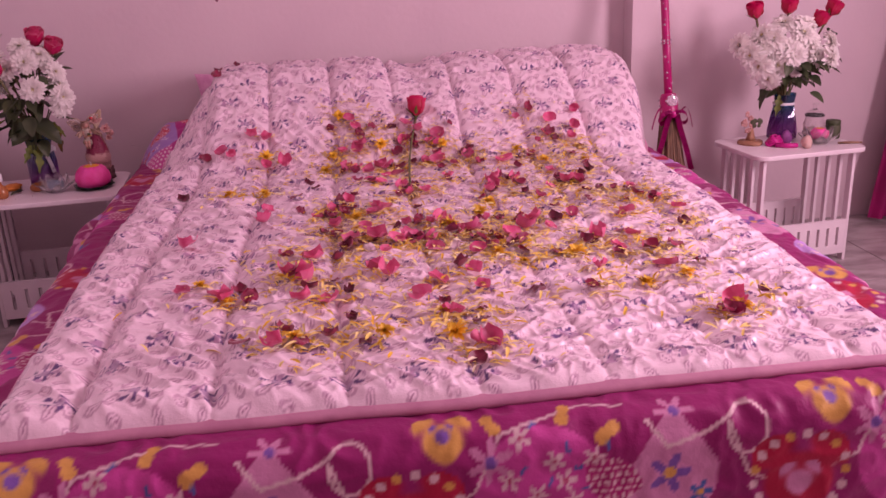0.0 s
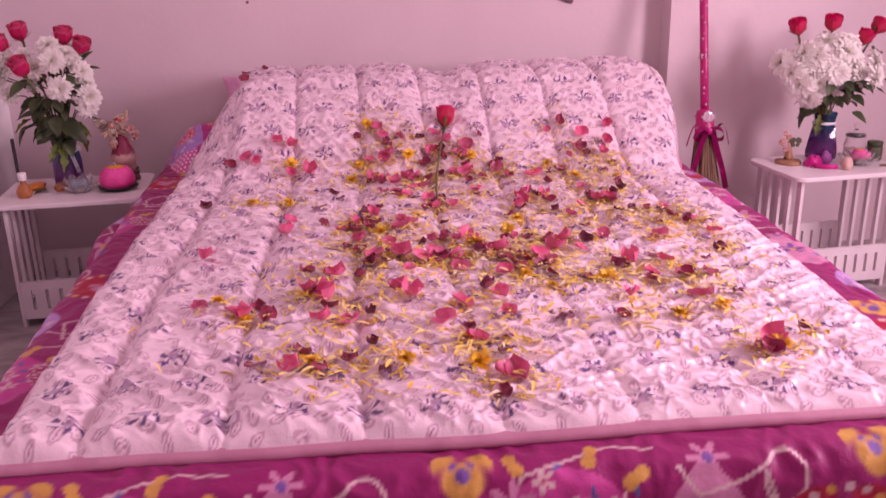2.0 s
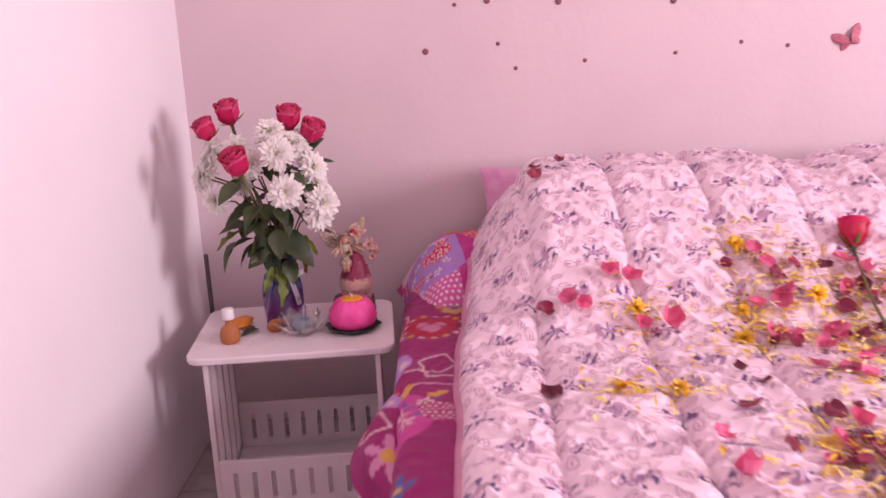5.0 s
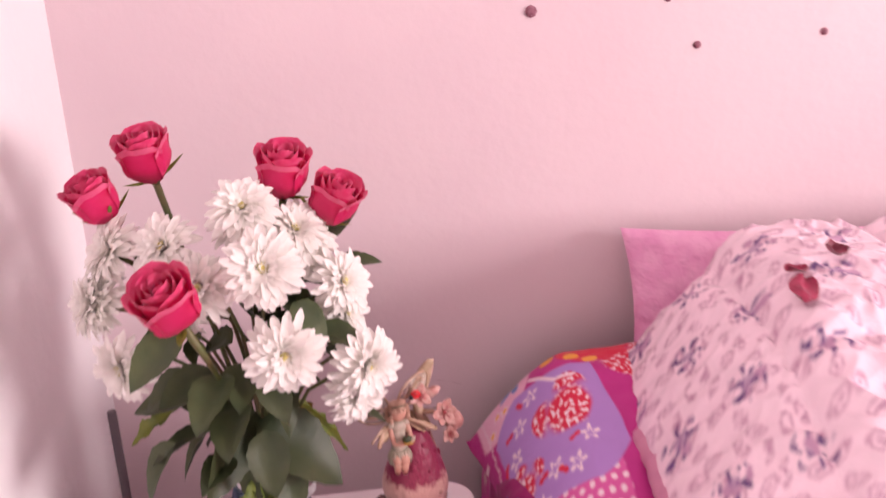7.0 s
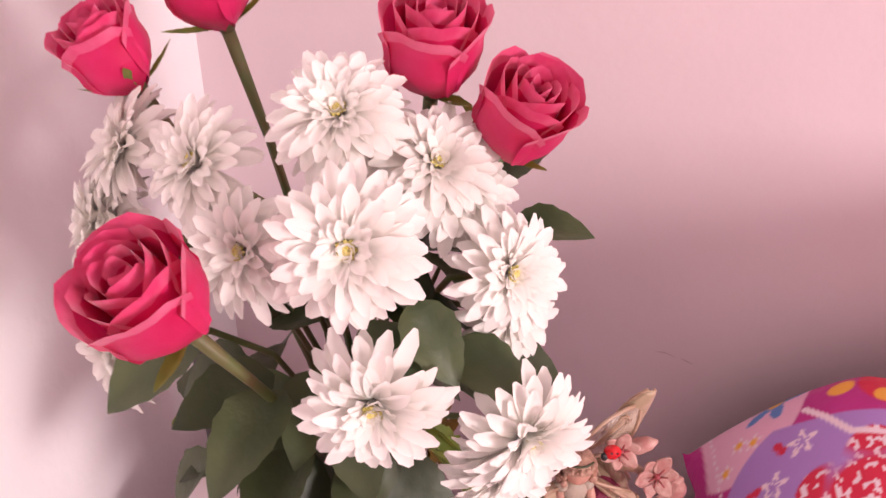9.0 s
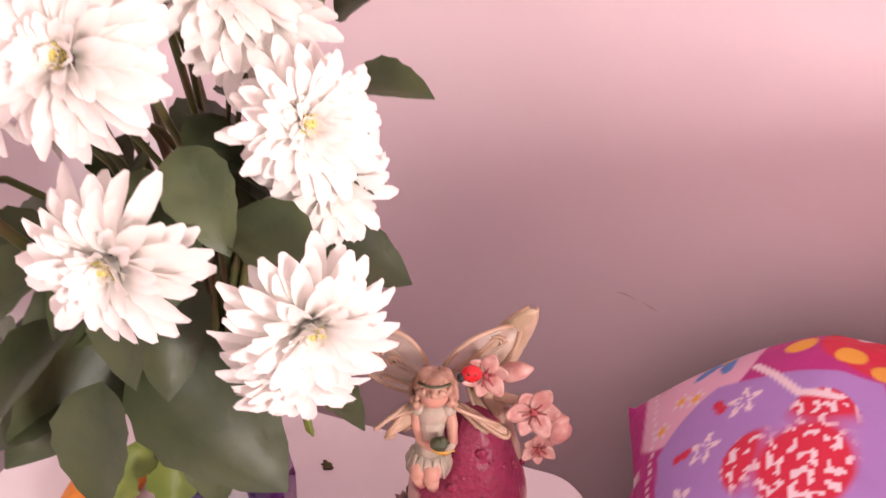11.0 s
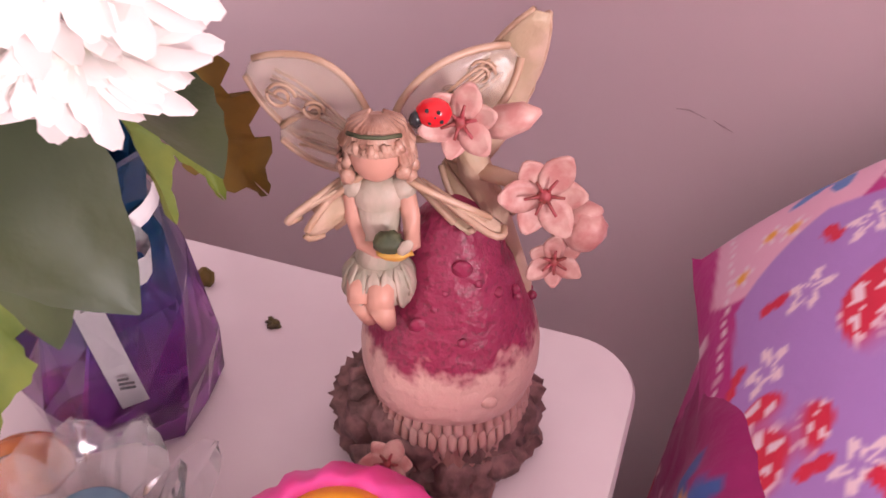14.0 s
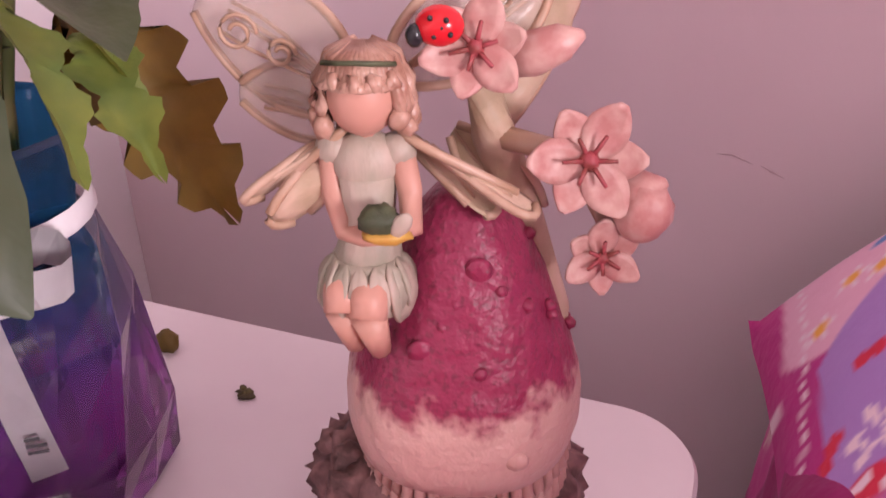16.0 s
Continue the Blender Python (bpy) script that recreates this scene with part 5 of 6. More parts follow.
    # cap
    lathe(bm, [(0.028, 0.064), (0.0355, 0.0645), (0.0395, 0.069), (0.0412, 0.077), (0.0410, 0.086), (0.0395, 0.094), (0.0370, 0.101), (0.0335, 0.110), (0.0300, 0.120),
               (0.0255, 0.132), (0.0208, 0.143), (0.0155, 0.153), (0.0095, 0.1605), (0.0040, 0.1635), (0.0005, 0.164)], 72, (-0.001, 0, 0),
          lambda a, h: 1 + 0.012 * math.sin(5 * a) + (0.03 * noise.noise(Vector((9 * math.cos(a), 9 * math.sin(a), h * 260))) if h > 0.092 else -0.035 * max(0, math.cos(9 * a + 0.4)) ** 40), cap)
    for k in range(34):
        t = rnd.uniform(0.1, 1)
        a, h = rnd.uniform(0, 2 * math.pi), 152 - 52 * t
        r = 15 + 22.5 * t
        ball((1 + r * math.cos(a), r * math.sin(a), h), (2.4, 2.4, 2.2), cap, 0.3, 3, 8, seed=k)
    ball((4, -20.0, 143), (4.4, 2, 4.4), cap, 0.1, 2, 12)
    ball((-13, -27.5, 118), (4.6, 2, 4.4), cap, 0.1, 2, 12)
    ball((17, -36.5, 83), (4.5, 2.4, 3.6), cream, 0, 1, 10)
    # seated figure
    shift, size = Vector((10, 0, 5)), 0.87
    ball((-38, -20, 174), (11.5, 8.5, 11), dress, 0.05, 4)
    limb([(-38, -19, 182), (-38, -19, 190)], [4.6, 4.2], skin)
    ball((-38, -21, 197), (11.3, 11.3, 13), skin, 0, 1, 18)
    limb([(-38, -20, 171), (-38, -19, 156), (-38, -20, 146), (-39, -22, 137)], [10, 8.8, 10.5, 12.5], dress, 14)
    for k in range(8):
        a = radians(-185 + 26 * k)
        blade((-39 + 10 * math.cos(a), -24 + 8 * math.sin(a), 142), (-39 + 14 * math.cos(a), -25 + 11 * math.sin(a), 120 + 3 * (k % 2)), (-math.sin(a), math.cos(a), 0), 7, dress, 1.4, 2, 8, 0.5)
    for bx, dy in ((-46, 0), (-37, -3)):
        limb([(bx, -22, 135), (bx, -33 + dy, 131), (bx, -37 + dy, 126)], [7.5, 6.8, 6.2], skin)
        limb([(bx, -35 + dy, 126), (bx + 1, -30 + dy, 115), (bx + 2, -26 + dy, 106)], [6.2, 5.2, 4], skin)
    limb([(-49, -19, 178), (-49, -21, 163), (-45, -24, 150), (-38, -32, 153), (-29, -36, 156)], [4.6, 4.3, 4.0, 3.4, 3], skin)
    limb([(-27, -19, 178), (-24, -22, 165), (-23, -28, 154), (-28, -35, 156)], [4.6, 4.2, 3.8, 3], skin)
    ball((-48, -19, 178), (6.5, 6, 6), dress, 0.1)
    ball((-28, -19, 178), (6.5, 6, 6), dress, 0.1)
    ball((-30, -37, 157), (8, 5, 3), gold, 0.3, 4)
    ball((-32, -37, 162), (7, 5, 5), moss, 0.35, 4)
    ball((-25, -40, 162), (3, 1.2, 5), dress, 0.1, 2, 8, (0, 30, 0))
    # hair in waved locks
    ball((-38, -17.5, 199.5), (13.6, 12.6, 13.0), hair, 0.05, 6, 20)
    for k in range(44):
        a = radians(-215 + 250 * k / 43)
        c, d = math.cos(a), math.sin(a)
        low = 191 if d > -0.62 else 204.5
        w = 0.8 * math.sin(2.1 * k)
        limb([(-38 + 3 * c, -16 + 3 * d, 212.5), (-38 + 10 * c + w, -17.5 + 9.5 * d, 208.5), (-38 + 13.6 * c - w, -18 + 12.6 * d, 201), (-38 + 14.3 * c + w, -18.5 + 13 * d, 0.5 * (199 + low)),
              (-38 + (15 if low < 195 else 12.5) * c - w, -18.5 + 12.3 * d, low + 2 * math.sin(1.3 * k))], [1.2, 2.0, 2.3, 2.4, 1.4], hair, 6)
    for k in range(16):
        a = radians(-205 + 230 * k / 15)
        c, d = math.cos(a), math.sin(a)
        if d > -0.6:
            ball((-38 + 14.5 * c, -18.5 + 12.5 * d, 188 + 3 * (k % 2)), (3.4, 3.2, 4.0), hair, 0.3, 3, 8, seed=k)
    limb([(-49, -25, 208), (-43, -29.8, 209.5), (-38, -31, 210), (-33, -29.8, 209.5), (-27, -25, 208)], [0.9] * 5, moss, 6)

    # wings and leaf collar
    shift, size = Vector((11, 0, 4)), 1.0
    blade((-44, -6, 186), (-90, 6, 211), (0.45, 0, 0.89), 17, wing, 1.2, 3, 13, 0.7, 4, rim)
    blade((-46, -6, 180), (-80, 4, 184), (0.1, 0, 0.99), 12, wing, 1.2, 3, 11, 0.7, 3, rim)
    blade((-32, -6, 194), (9, 8, 221), (-0.68, 0, 0.73), 14, wing, 1.2, 3, 13, 0.7, 4, rim)
    for bx, tx, tz in ((-50, -67, 163), (-48, -59, 155), (-27, -8, 158), (-25, 6, 163)):
        blade((bx, -14, 179), (tx, -18, tz), (0.75 if tx < -40 else -0.75, 0.1, 0.5), 16, leafy, 1.6, 5, 9, 0.8, 1, rim)
    for cx, cz, r in ((-77, 204, 6), (-65, 198, 4.5), (-3, 215, 5.5), (-14, 206, 4)):
        limb([(cx + r * math.cos(a) * (1 - a / 14), 1 + 0.04 * cx, cz + r * math.sin(a) * (1 - a / 14)) for a in np.linspace(0, 9, 20)], [0.7] * 20, rim, 5)
    # twig, tall leaf and lilies
    shift = Vector((3, 0, 0))
    limb([(24, 12, 60), (26, 12, 110), (14, 8, 150), (4, 2, 178), (0, -2, 196)], [7, 6, 6, 7, 5], leafy, 10)
    blade((4, 4, 178), (26, 8, 240), (0.9, 0.1, -0.25), 11, leafy, 2.0, 6, 11, 0.7, 1, rim)
    blade((-8, 9, 176), (20, 9, 150), (0.5, 0, 0.8), 9, leafy, 2.0, 6, 9, 0.8, 1, rim)
    limb([(4, 0, 178), (20, -4, 176), (32, -6, 166), (40, -6, 150)], [4, 3.5, 3, 2.5], rim, 8)

    def lily_at(c, r, facing, turn):
        f = Vector(facing).normalized()
        q = f.to_track_quat("Z", "Y").to_matrix()
        c = Vector(c)
        for k in range(6):
            a = turn + k * math.pi / 3
            d, sd = q @ Vector((math.cos(a), math.sin(a), 0)), q @ Vector((-math.sin(a), math.cos(a), 0))
            rr = r * (1 if k % 2 else 0.9)
            blade(c + f * (k % 2), c + d * rr + f * rr * 0.25, sd, rr * 0.37, lily, 1.3, -rr * 0.14, 9, 0.85)
            limb([c + f * 1.5, c + d * rr * 0.45 + f * rr * 0.30], [0.9, 0.6], core, 5)
        ball(c + f * 1.5, (r * 0.16,) * 3, core, 0.2)

    lily_at((-1, -18, 210), 15, (-0.1, -1, 0.35), 0.3)
    lily_at((31, -14, 177), 18, (0.1, -1, 0.35), 0.0)
    lily_at((37, -16, 147), 12.5, (0.15, -1, 0.2), 0.5)
    lily_at((-29, -44, 47), 13, (-0.2, -1, 0.7), 0.2)
    for c, t, w in (((6, -10, 203), (27, -14, 213), 6.5), ((38, -10, 160), (54, -12, 170), 7.5)):
        limb([c, tuple(0.65 * c[i] + 0.35 * t[i] for i in range(3)), tuple(0.25 * c[i] + 0.75 * t[i] for i in range(3)), t], [w * 0.6, w, w * 0.8, 1.2], lily, 10)
    ball((48, -14, 161), (9, 7, 9), lily, 0.15, 2)
    # red beetle
    shift = Vector((10, -1, 6))
    ball((-17, -25, 212), (6.3, 5, 5.2), red, 0, 1, 16)
    ball((-23, -26.5, 210), (2.6, 3, 3.2), black, 0, 1, 10)
    for dx, dz in ((-2, 3), (2, 2.5), (-1, -1.5), (3, -1), (0.8, 0.6)):
        ball((-17 + dx, -29.2, 212 + dz), (0.8, 0.8, 0.8), black, 0, 1, 6)
    bmesh.ops.recalc_face_normals(bm, faces=bm.faces[:])
    ob = part("figurine", bm, [ROCK, CAPPINK, CREAM, SKIN, HAIR, DRESS, WING, VEIN, LILY, LILYC, REDGLOSS, BLACK, LEAFRESIN, MOSS, GOLD], at=pose(x, y, z, 0, 0, rz))
    return tagged(ob, "resin figurine of a winged sprite on a pink mushroom with lilies", "figurine")


figurine(-0.957, -0.302, TABLE - 0.001, 21)

# ---- second table: flowers and ornaments ----
RX, RY = 1.475, -0.395
vase(RX, RY, 0, "blue and purple faceted glass vase with a ribbon band")
BUNCH_TWO = "flowers in the second vase"
inside = (RX, RY, TABLE + 0.02)
for k, (head, facing) in enumerate((((1.327, -0.42, 0.883), (-0.3, -0.2, 1)), ((1.450, -0.42, 0.893), (-0.05, -0.25, 1)), ((1.570, -0.42, 0.842), (0.3, -0.3, 1)), ((1.628, -0.40, 0.878), (0.4, -0.2, 1)))):
    rose(inside, head, facing, 1.0, PETALS_RED, "red rose standing tall in the second vase", BUNCH_TWO, turn=0.9 * k)
for k, (x, z) in enumerate(((1.297, 0.736), (1.376, 0.790), (1.477, 0.805), (1.537, 0.725), (1.394, 0.700), (1.478, 0.695), (1.585, 0.715), (1.337, 0.755), (1.425, 0.750), (1.52, 0.775), (1.32, 0.70))):
    y = -0.47 + 0.02 * math.sin(3 * k)
    chrysanthemum(inside, (x, y, z), (x - RX, y - RY - 0.05, z - 0.70), 1.15, k, "white chrysanthemum, slightly faded", BUNCH_TWO, near=False)
for k, (x, y, z) in enumerate(((1.345, -0.45, 0.80), (1.43, -0.43, 0.835), (1.505, -0.44, 0.83), (1.27, -0.44, 0.77), (1.60, -0.45, 0.765), (1.36, -0.48, 0.655), (1.44, -0.50, 0.735))):
    chrysanthemum(inside, (x, y, z), (x - RX, y - RY - 0.03, z - 0.70), 1.1, k, "white chrysanthemum, slightly faded", BUNCH_TWO, near=False)
rnd = random.Random(21)
rows = []
for k in range(40):
    a = rnd.uniform(0, 2 * math.pi)
    r, z = rnd.uniform(0.02, 0.12), rnd.uniform(0.59, 0.72)
    rows.append((ROSE_LEAF, (RX + r * math.cos(a), RY - 0.02 + 0.8 * r * math.sin(a), z), rnd.uniform(0.8, 1.15), math.degrees(a), rnd.uniform(0, 45)))
rows += [(ROSE_LEAF, (1.60, -0.42, 0.80), 0.9, 20, 5), (ROSE_LEAF, (1.61, -0.44, 0.73), 0.9, -10, 30), (LONG_LEAF, (1.43, -0.44, 0.59), 0.9, -120, 60)]
leafy_stem(inside, (RX, RY - 0.03, 0.76), rows, "dark green leaves among the flowers", BUNCH_TWO)

crystal_lotus(1.560, -0.500, TABLE, 1.15, None, "clear cut-glass lotus dish under a candle")
lotus_candle(1.560, -0.500, TABLE + 0.014, 0.58, "small pink lotus candle on a cut-glass dish")
jar = thing("glass_jar", 1.605, -0.385, TABLE, "clear glass apothecary jar with a knobbed lid", "jar")
bm = bmesh.new()
lathe(bm, [(0.0, 0.0), (0.032, 0.0), (0.036, 0.006), (0.037, 0.05), (0.030, 0.068), (0.030, 0.074)], 28)
part("body", bm, CRYSTAL, jar)
bm = bmesh.new()
lathe(bm, [(0.034, 0.074), (0.035, 0.080), (0.022, 0.094), (0.007, 0.100), (0.006, 0.106), (0.012, 0.113), (0.010, 0.122), (0.0, 0.125)], 28)
part("lid", bm, CRYSTAL, jar, "clear lid with a round knob")
bm = bmesh.new()
lathe(bm, [(0.0, 0.003), (0.030, 0.004), (0.032, 0.03), (0.0, 0.034)], 20, wobble=lambda a, h: 1 + 0.06 * math.sin(5 * a))
part("filling", bm, SHELL, jar)
pot = thing("small_jar", 1.650, -0.435, TABLE, "small dark glass jar with a green lid", "jar")
bm = bmesh.new()
lathe(bm, [(0.0, 0.0), (0.024, 0.0), (0.027, 0.005), (0.027, 0.044), (0.023, 0.050)], 24)
part("body", bm, MOSS, pot)
bm = bmesh.new()
lathe(bm, [(0.025, 0.050), (0.026, 0.052), (0.026, 0.064), (0.024, 0.066), (0.0, 0.067)], 24)
part("lid", bm, LEAF, pot)
bm = bmesh.new()
tube(bm, [(-0.04, 0.01, 0.005), (0.0, 0.0, 0.006), (0.04, -0.008, 0.005)], [0.004, 0.005, 0.003], 8)
tagged(part("stick", bm, TWIG, at=pose(1.655, -0.545, TABLE - 0.001)), "short brown stick lying on the table", "stick")
bm = bmesh.new()
lathe(bm, [(0.0, 0.0), (0.042, 0.0), (0.044, 0.003), (0.043, 0.011), (0.0, 0.012)], 28, wobble=lambda a, h: 1 + 0.05 * math.sin(3 * a) + 0.02 * math.sin(9 * a))
tagged(part("wood_slice", bm, WOOD, at=pose(1.335, -0.440, TABLE)), "round brown wood slice under an ornament", "wood slice")
orn = thing("ornament", 1.340, -0.430, TABLE + 0.012, "pink blossom and dark butterfly ornament on a stump", "ornament")
bm = bmesh.new()
lathe(bm, [(0.016, 0.0), (0.013, 0.012), (0.009, 0.03), (0.006, 0.045)], 14, wobble=lambda a, h: 1 + 0.15 * math.sin(5 * a))
part("stump", bm, WOOD, orn)
for k in range(8):
    a = 2.4 * k
    bm = bmesh.new()
    for c in range(5):
        b = 2 * math.pi * c / 5
        blob(bm, Matrix.Translation((0.006 * math.cos(b), 0, 0.006 * math.sin(b))) @ Matrix.Diagonal((0.0055, 0.002, 0.0055, 1)), 8, 6)
    part("blossom", bm, LILY, orn, at=pose(-0.018 + 0.016 * math.cos(a), -0.006, 0.05 + 0.022 * math.sin(a) + 0.004 * k, 15 * math.sin(k), 0, 20 * math.cos(k)))
for side in (-1, 1):
    bm = bmesh.new()
    blob(bm, Matrix.Translation((side * 0.012, 0, 0.006)) @ Matrix.Rotation(side * 0.6, 4, "Y") @ Matrix.Diagonal((0.013, 0.0015, 0.010, 1)), 14, 8, rough=0.2)
    blob(bm, Matrix.Translation((side * 0.009, 0, -0.009)) @ Matrix.Diagonal((0.008, 0.0015, 0.008, 1)), 12, 8, rough=0.2)
    part("butterfly_wing", bm, MOSS, orn, "dark butterfly wing", at=pose(0.014, -0.012, 0.062, 0, 0, 12 * side))
bm = bmesh.new()
for k in range(5):
    tube(bm, [(0.03 * math.cos(a) * (1 - 0.13 * k), 0.024 * math.sin(a) * (1 - 0.13 * k), 0.006 + 0.006 * k + 0.004 * math.sin(3 * a + k)) for a in np.linspace(0, 6.283, 22)], 0.0045, 7)
tube(bm, [(-0.01, -0.03, 0.006), (0.02, -0.05, 0.006), (0.055, -0.06, 0.008)], [0.008, 0.010, 0.008], 8)
tagged(part("garland", bm, BOW, at=pose(1.400, -0.490, TABLE + 0.001)), "coiled bright pink string garland", "garland")
pebble("purple_stone", 1.455, -0.470, TABLE, 0.020, 0.016, 0.026, 0, AMETHYST, "pointed purple stone on the table", "stone", 0.3, 2.0)
bm = bmesh.new()
lathe(bm, [(0.002, 0.0), (0.016, 0.010), (0.024, 0.022), (0.022, 0.032), (0.010, 0.038)], 30, wobble=lambda a, h: 1 + 0.06 * math.cos(12 * a))
tagged(part("seashell", bm, SHELL, at=pose(1.470, -0.540, TABLE + 0.016, 80, 0, 40)), "pale ribbed seashell on the table", "shell")

# ---- decorated broom leaning on the pier ----
broom = thing("broom", 1.03, -0.52, 0.02, "magenta wrapped broom with rhinestones, bow and twig bristles", "broom")
axis_low, axis_top = Vector((0.013, 0.141, 0.580)), Vector((0.040, 0.405, 1.440))
lean = (axis_top - axis_low).normalized()
bm = bmesh.new()
tube(bm, [axis_low + (axis_top - axis_low) * t for t in (0, 0.2, 0.4, 0.6, 0.8, 0.985, 1.0)], [0.0145] * 5 + [0.0145, 0.006], 18)
part("handle", bm, HANDLE, broom)
bm = bmesh.new()
tube(bm, [axis_low - lean * 0.075, axis_low - lean * 0.06, axis_low - lean * 0.01, axis_low + lean * 0.005], [0.035, 0.033, 0.031, 0.026], 18)
part("collar", bm, HANDLE, broom, "magenta wrapped collar")
bm = bmesh.new()
rnd = random.Random(31)
for k in range(150):
    a, r = rnd.uniform(0, 6.283), math.sqrt(rnd.random())
    p0 = axis_low - lean * 0.06 + Vector((0.028 * r * math.cos(a), 0.026 * r * math.sin(a), 0))
    p2 = Vector((0.012 + 0.115 * r * math.cos(a) + rnd.uniform(-0.01, 0.01), 0.03 + 0.055 * r * math.sin(a), rnd.uniform(0.0, 0.06)))
    p1 = p0.lerp(p2, 0.5) + Vector((-0.01 * math.cos(a), 0, 0.02))
    tube(bm, [p0, p1, p2], [0.0035, 0.003, 0.0016], 5)
tagged(part("bristles", bm, TWIG, broom, "brown twig bristles"), kind="stuff")
gem = bmesh.new()
bmesh.ops.create_icosphere(gem, subdivisions=1, radius=0.0042)
JEWELS = mesh_of("jewel", gem, JEWEL, smooth=False)
for k in range(46):
    t = k / 45
    a = -1.57 + 0.8 * math.sin(k * 1.9)
    c = axis_low + (axis_top - axis_low) * (0.03 + 0.94 * t)
    part("jewel", JEWELS, None, broom, at=Matrix.Translation(c + Vector((0.0150 * math.cos(a), 0.0150 * math.sin(a), 0))) @ Matrix.Scale(0.75 + 0.35 * (k % 3 == 0), 4))
for ring_t, ring_r in ((0.215, 0.0165), (0.55, 0.0165), (0.85, 0.0165)):
    c = axis_low + (axis_top - axis_low) * ring_t
    for k in range(8):
        for h in (-0.006, 0.004):
            part("jewel", JEWELS, None, broom, at=Matrix.Translation(c + Vector((ring_r * math.cos(k * 0.785), ring_r * math.sin(k * 0.785), h))))
brooch_at = axis_low - lean * 0.012 + Vector((0, -0.034, 0))
bm = bmesh.new()
lathe(bm, [(0.0, 0.0), (0.020, 0.0), (0.022, 0.002), (0.018, 0.005), (0.0, 0.008)], 16, wobble=lambda a, h: 1 + 0.08 * math.cos(8 * a))
brooch = part("brooch", bm, JEWEL, broom, "round rhinestone brooch", at=Matrix.Translation(brooch_at) @ Matrix.Rotation(radians(90), 4, "X"))
for n, r in ((1, 0), (7, 0.0085), (13, 0.0165)):
    for k in range(n):
        part("jewel", JEWELS, None, brooch, at=Matrix.Translation((r * math.cos(6.283 * k / n), r * math.sin(6.283 * k / n), 0.008 - 0.2 * r)) @ Matrix.Scale(0.9, 4))
for k in range(14):
    a = 6.283 * k / 14
    part("jewel", JEWELS, None, broom, at=Matrix.Translation(axis_low - lean * 0.035 + Vector((0.0335 * math.cos(a), 0.0335 * math.sin(a), 0.022 * math.sin(5 * a)))))
knot = axis_low - lean * 0.060 + Vector((0, -0.036, 0))
for side in (-1, 1):
    bm = bmesh.new()
    strip(bm, [knot + Vector((side * (0.052 * math.sin(a / 2) ** 1.3), -0.006 - 0.012 * math.sin(a), 0.020 * math.sin(a) - 0.022 * (1 - math.cos(a)) * 0.5)) for a in np.linspace(0.0, 6.0, 14)], 0.017, (0.2 * side, 1, 0.8), 0.001)
    part("bow_loop", bm, BOW, broom)
    bm = bmesh.new()
    strip(bm, [knot + Vector((side * 0.012 + side * 0.055 * t, -0.01 - 0.02 * t + 0.004 * math.sin(7 * t), -0.20 * t if side > 0 else -0.16 * t)) for t in np.linspace(0, 1, 8)], 0.020, (1, 0, 0.2 * side), 0.001)
    part("bow_tail", bm, BOW, broom)
    bm = bmesh.new()
    strip(bm, [knot + Vector((side * (0.03 + 0.045 * t), 0.0, 0.010 + 0.028 * math.sin(2.6 * t) - 0.075 * t * t)) for t in np.linspace(0, 1, 8)], 0.010, (0, 1, 0.3), 0.001)
    part("bow_curl", bm, BOW, broom)
bm = bmesh.new()
blob(bm, Matrix.Translation(knot + Vector((0, -0.006, 0))) @ Matrix.Diagonal((0.013, 0.009, 0.012, 1)), 12, 8, rough=0.15)
part("bow_knot", bm, BOW, broom)

# ---- wall decorations ----
gem = bmesh.new()
lathe(gem, [(0.0, 0.0), (0.006, 0.0), (0.0065, 0.0015), (0.0035, 0.0045), (0.0, 0.0048)], 8)
STUD = mesh_of("wall_gem", gem, GEM, smooth=False)
for k, (x, z) in enumerate(((-0.691, 1.152), (-0.606, 1.159), (-0.421, 1.149), (-0.123, 1.139), (0.065, 1.171), (0.50, 1.11), (-0.771, 1.036), (-0.580, 1.049), (-0.534, 0.984),
                            (-0.352, 0.997), (-0.114, 1.007), (0.057, 1.028), (0.179, 1.014))):
    tagged(part("wall_gem", STUD, None, at=Matrix.Translation((x, 0.0005, z)) @ Matrix.Rotation(radians(90), 4, "X") @ Matrix.Scale(1.35 if k in (1, 6, 2, 3) else 0.9, 4)),
           "small dark faceted gem stuck on the wall", "wall gem", "gems on the wall")
def wall_butterfly(x, z, tilt, mat, label):
    fly = thing("wall_butterfly", x, -0.002, z, label, "butterfly decoration", group="butterflies on the wall")
    for side in (-1, 1):
        for up, (w, h) in ((1, (0.040, 0.019)), (-1, (0.027, 0.014))):
            bm = bmesh.new()
            blob(bm, Matrix.Translation((side * w * 0.85, -0.010 * w / 0.036, up * h * 1.0)) @ Matrix.Rotation(-side * up * 0.75, 4, "Y") @ Matrix.Rotation(side * 0.35, 4, "Z") @ Matrix.Diagonal((w, 0.0012, h, 1)), 16, 8, rough=0.2, freq=1.5, seed=side + up)
            part("wing", bm, mat, fly, at=pose(0, 0, 0, 0, tilt, 0) @ Matrix.Scale(0.62, 4))
    bm = bmesh.new()
    tube(bm, [(-0.006, -0.004, -0.016), (0, -0.005, 0), (0.006, -0.004, 0.016)], [0.0015, 0.003, 0.0015], 8)
    part("body", bm, GEM, fly)


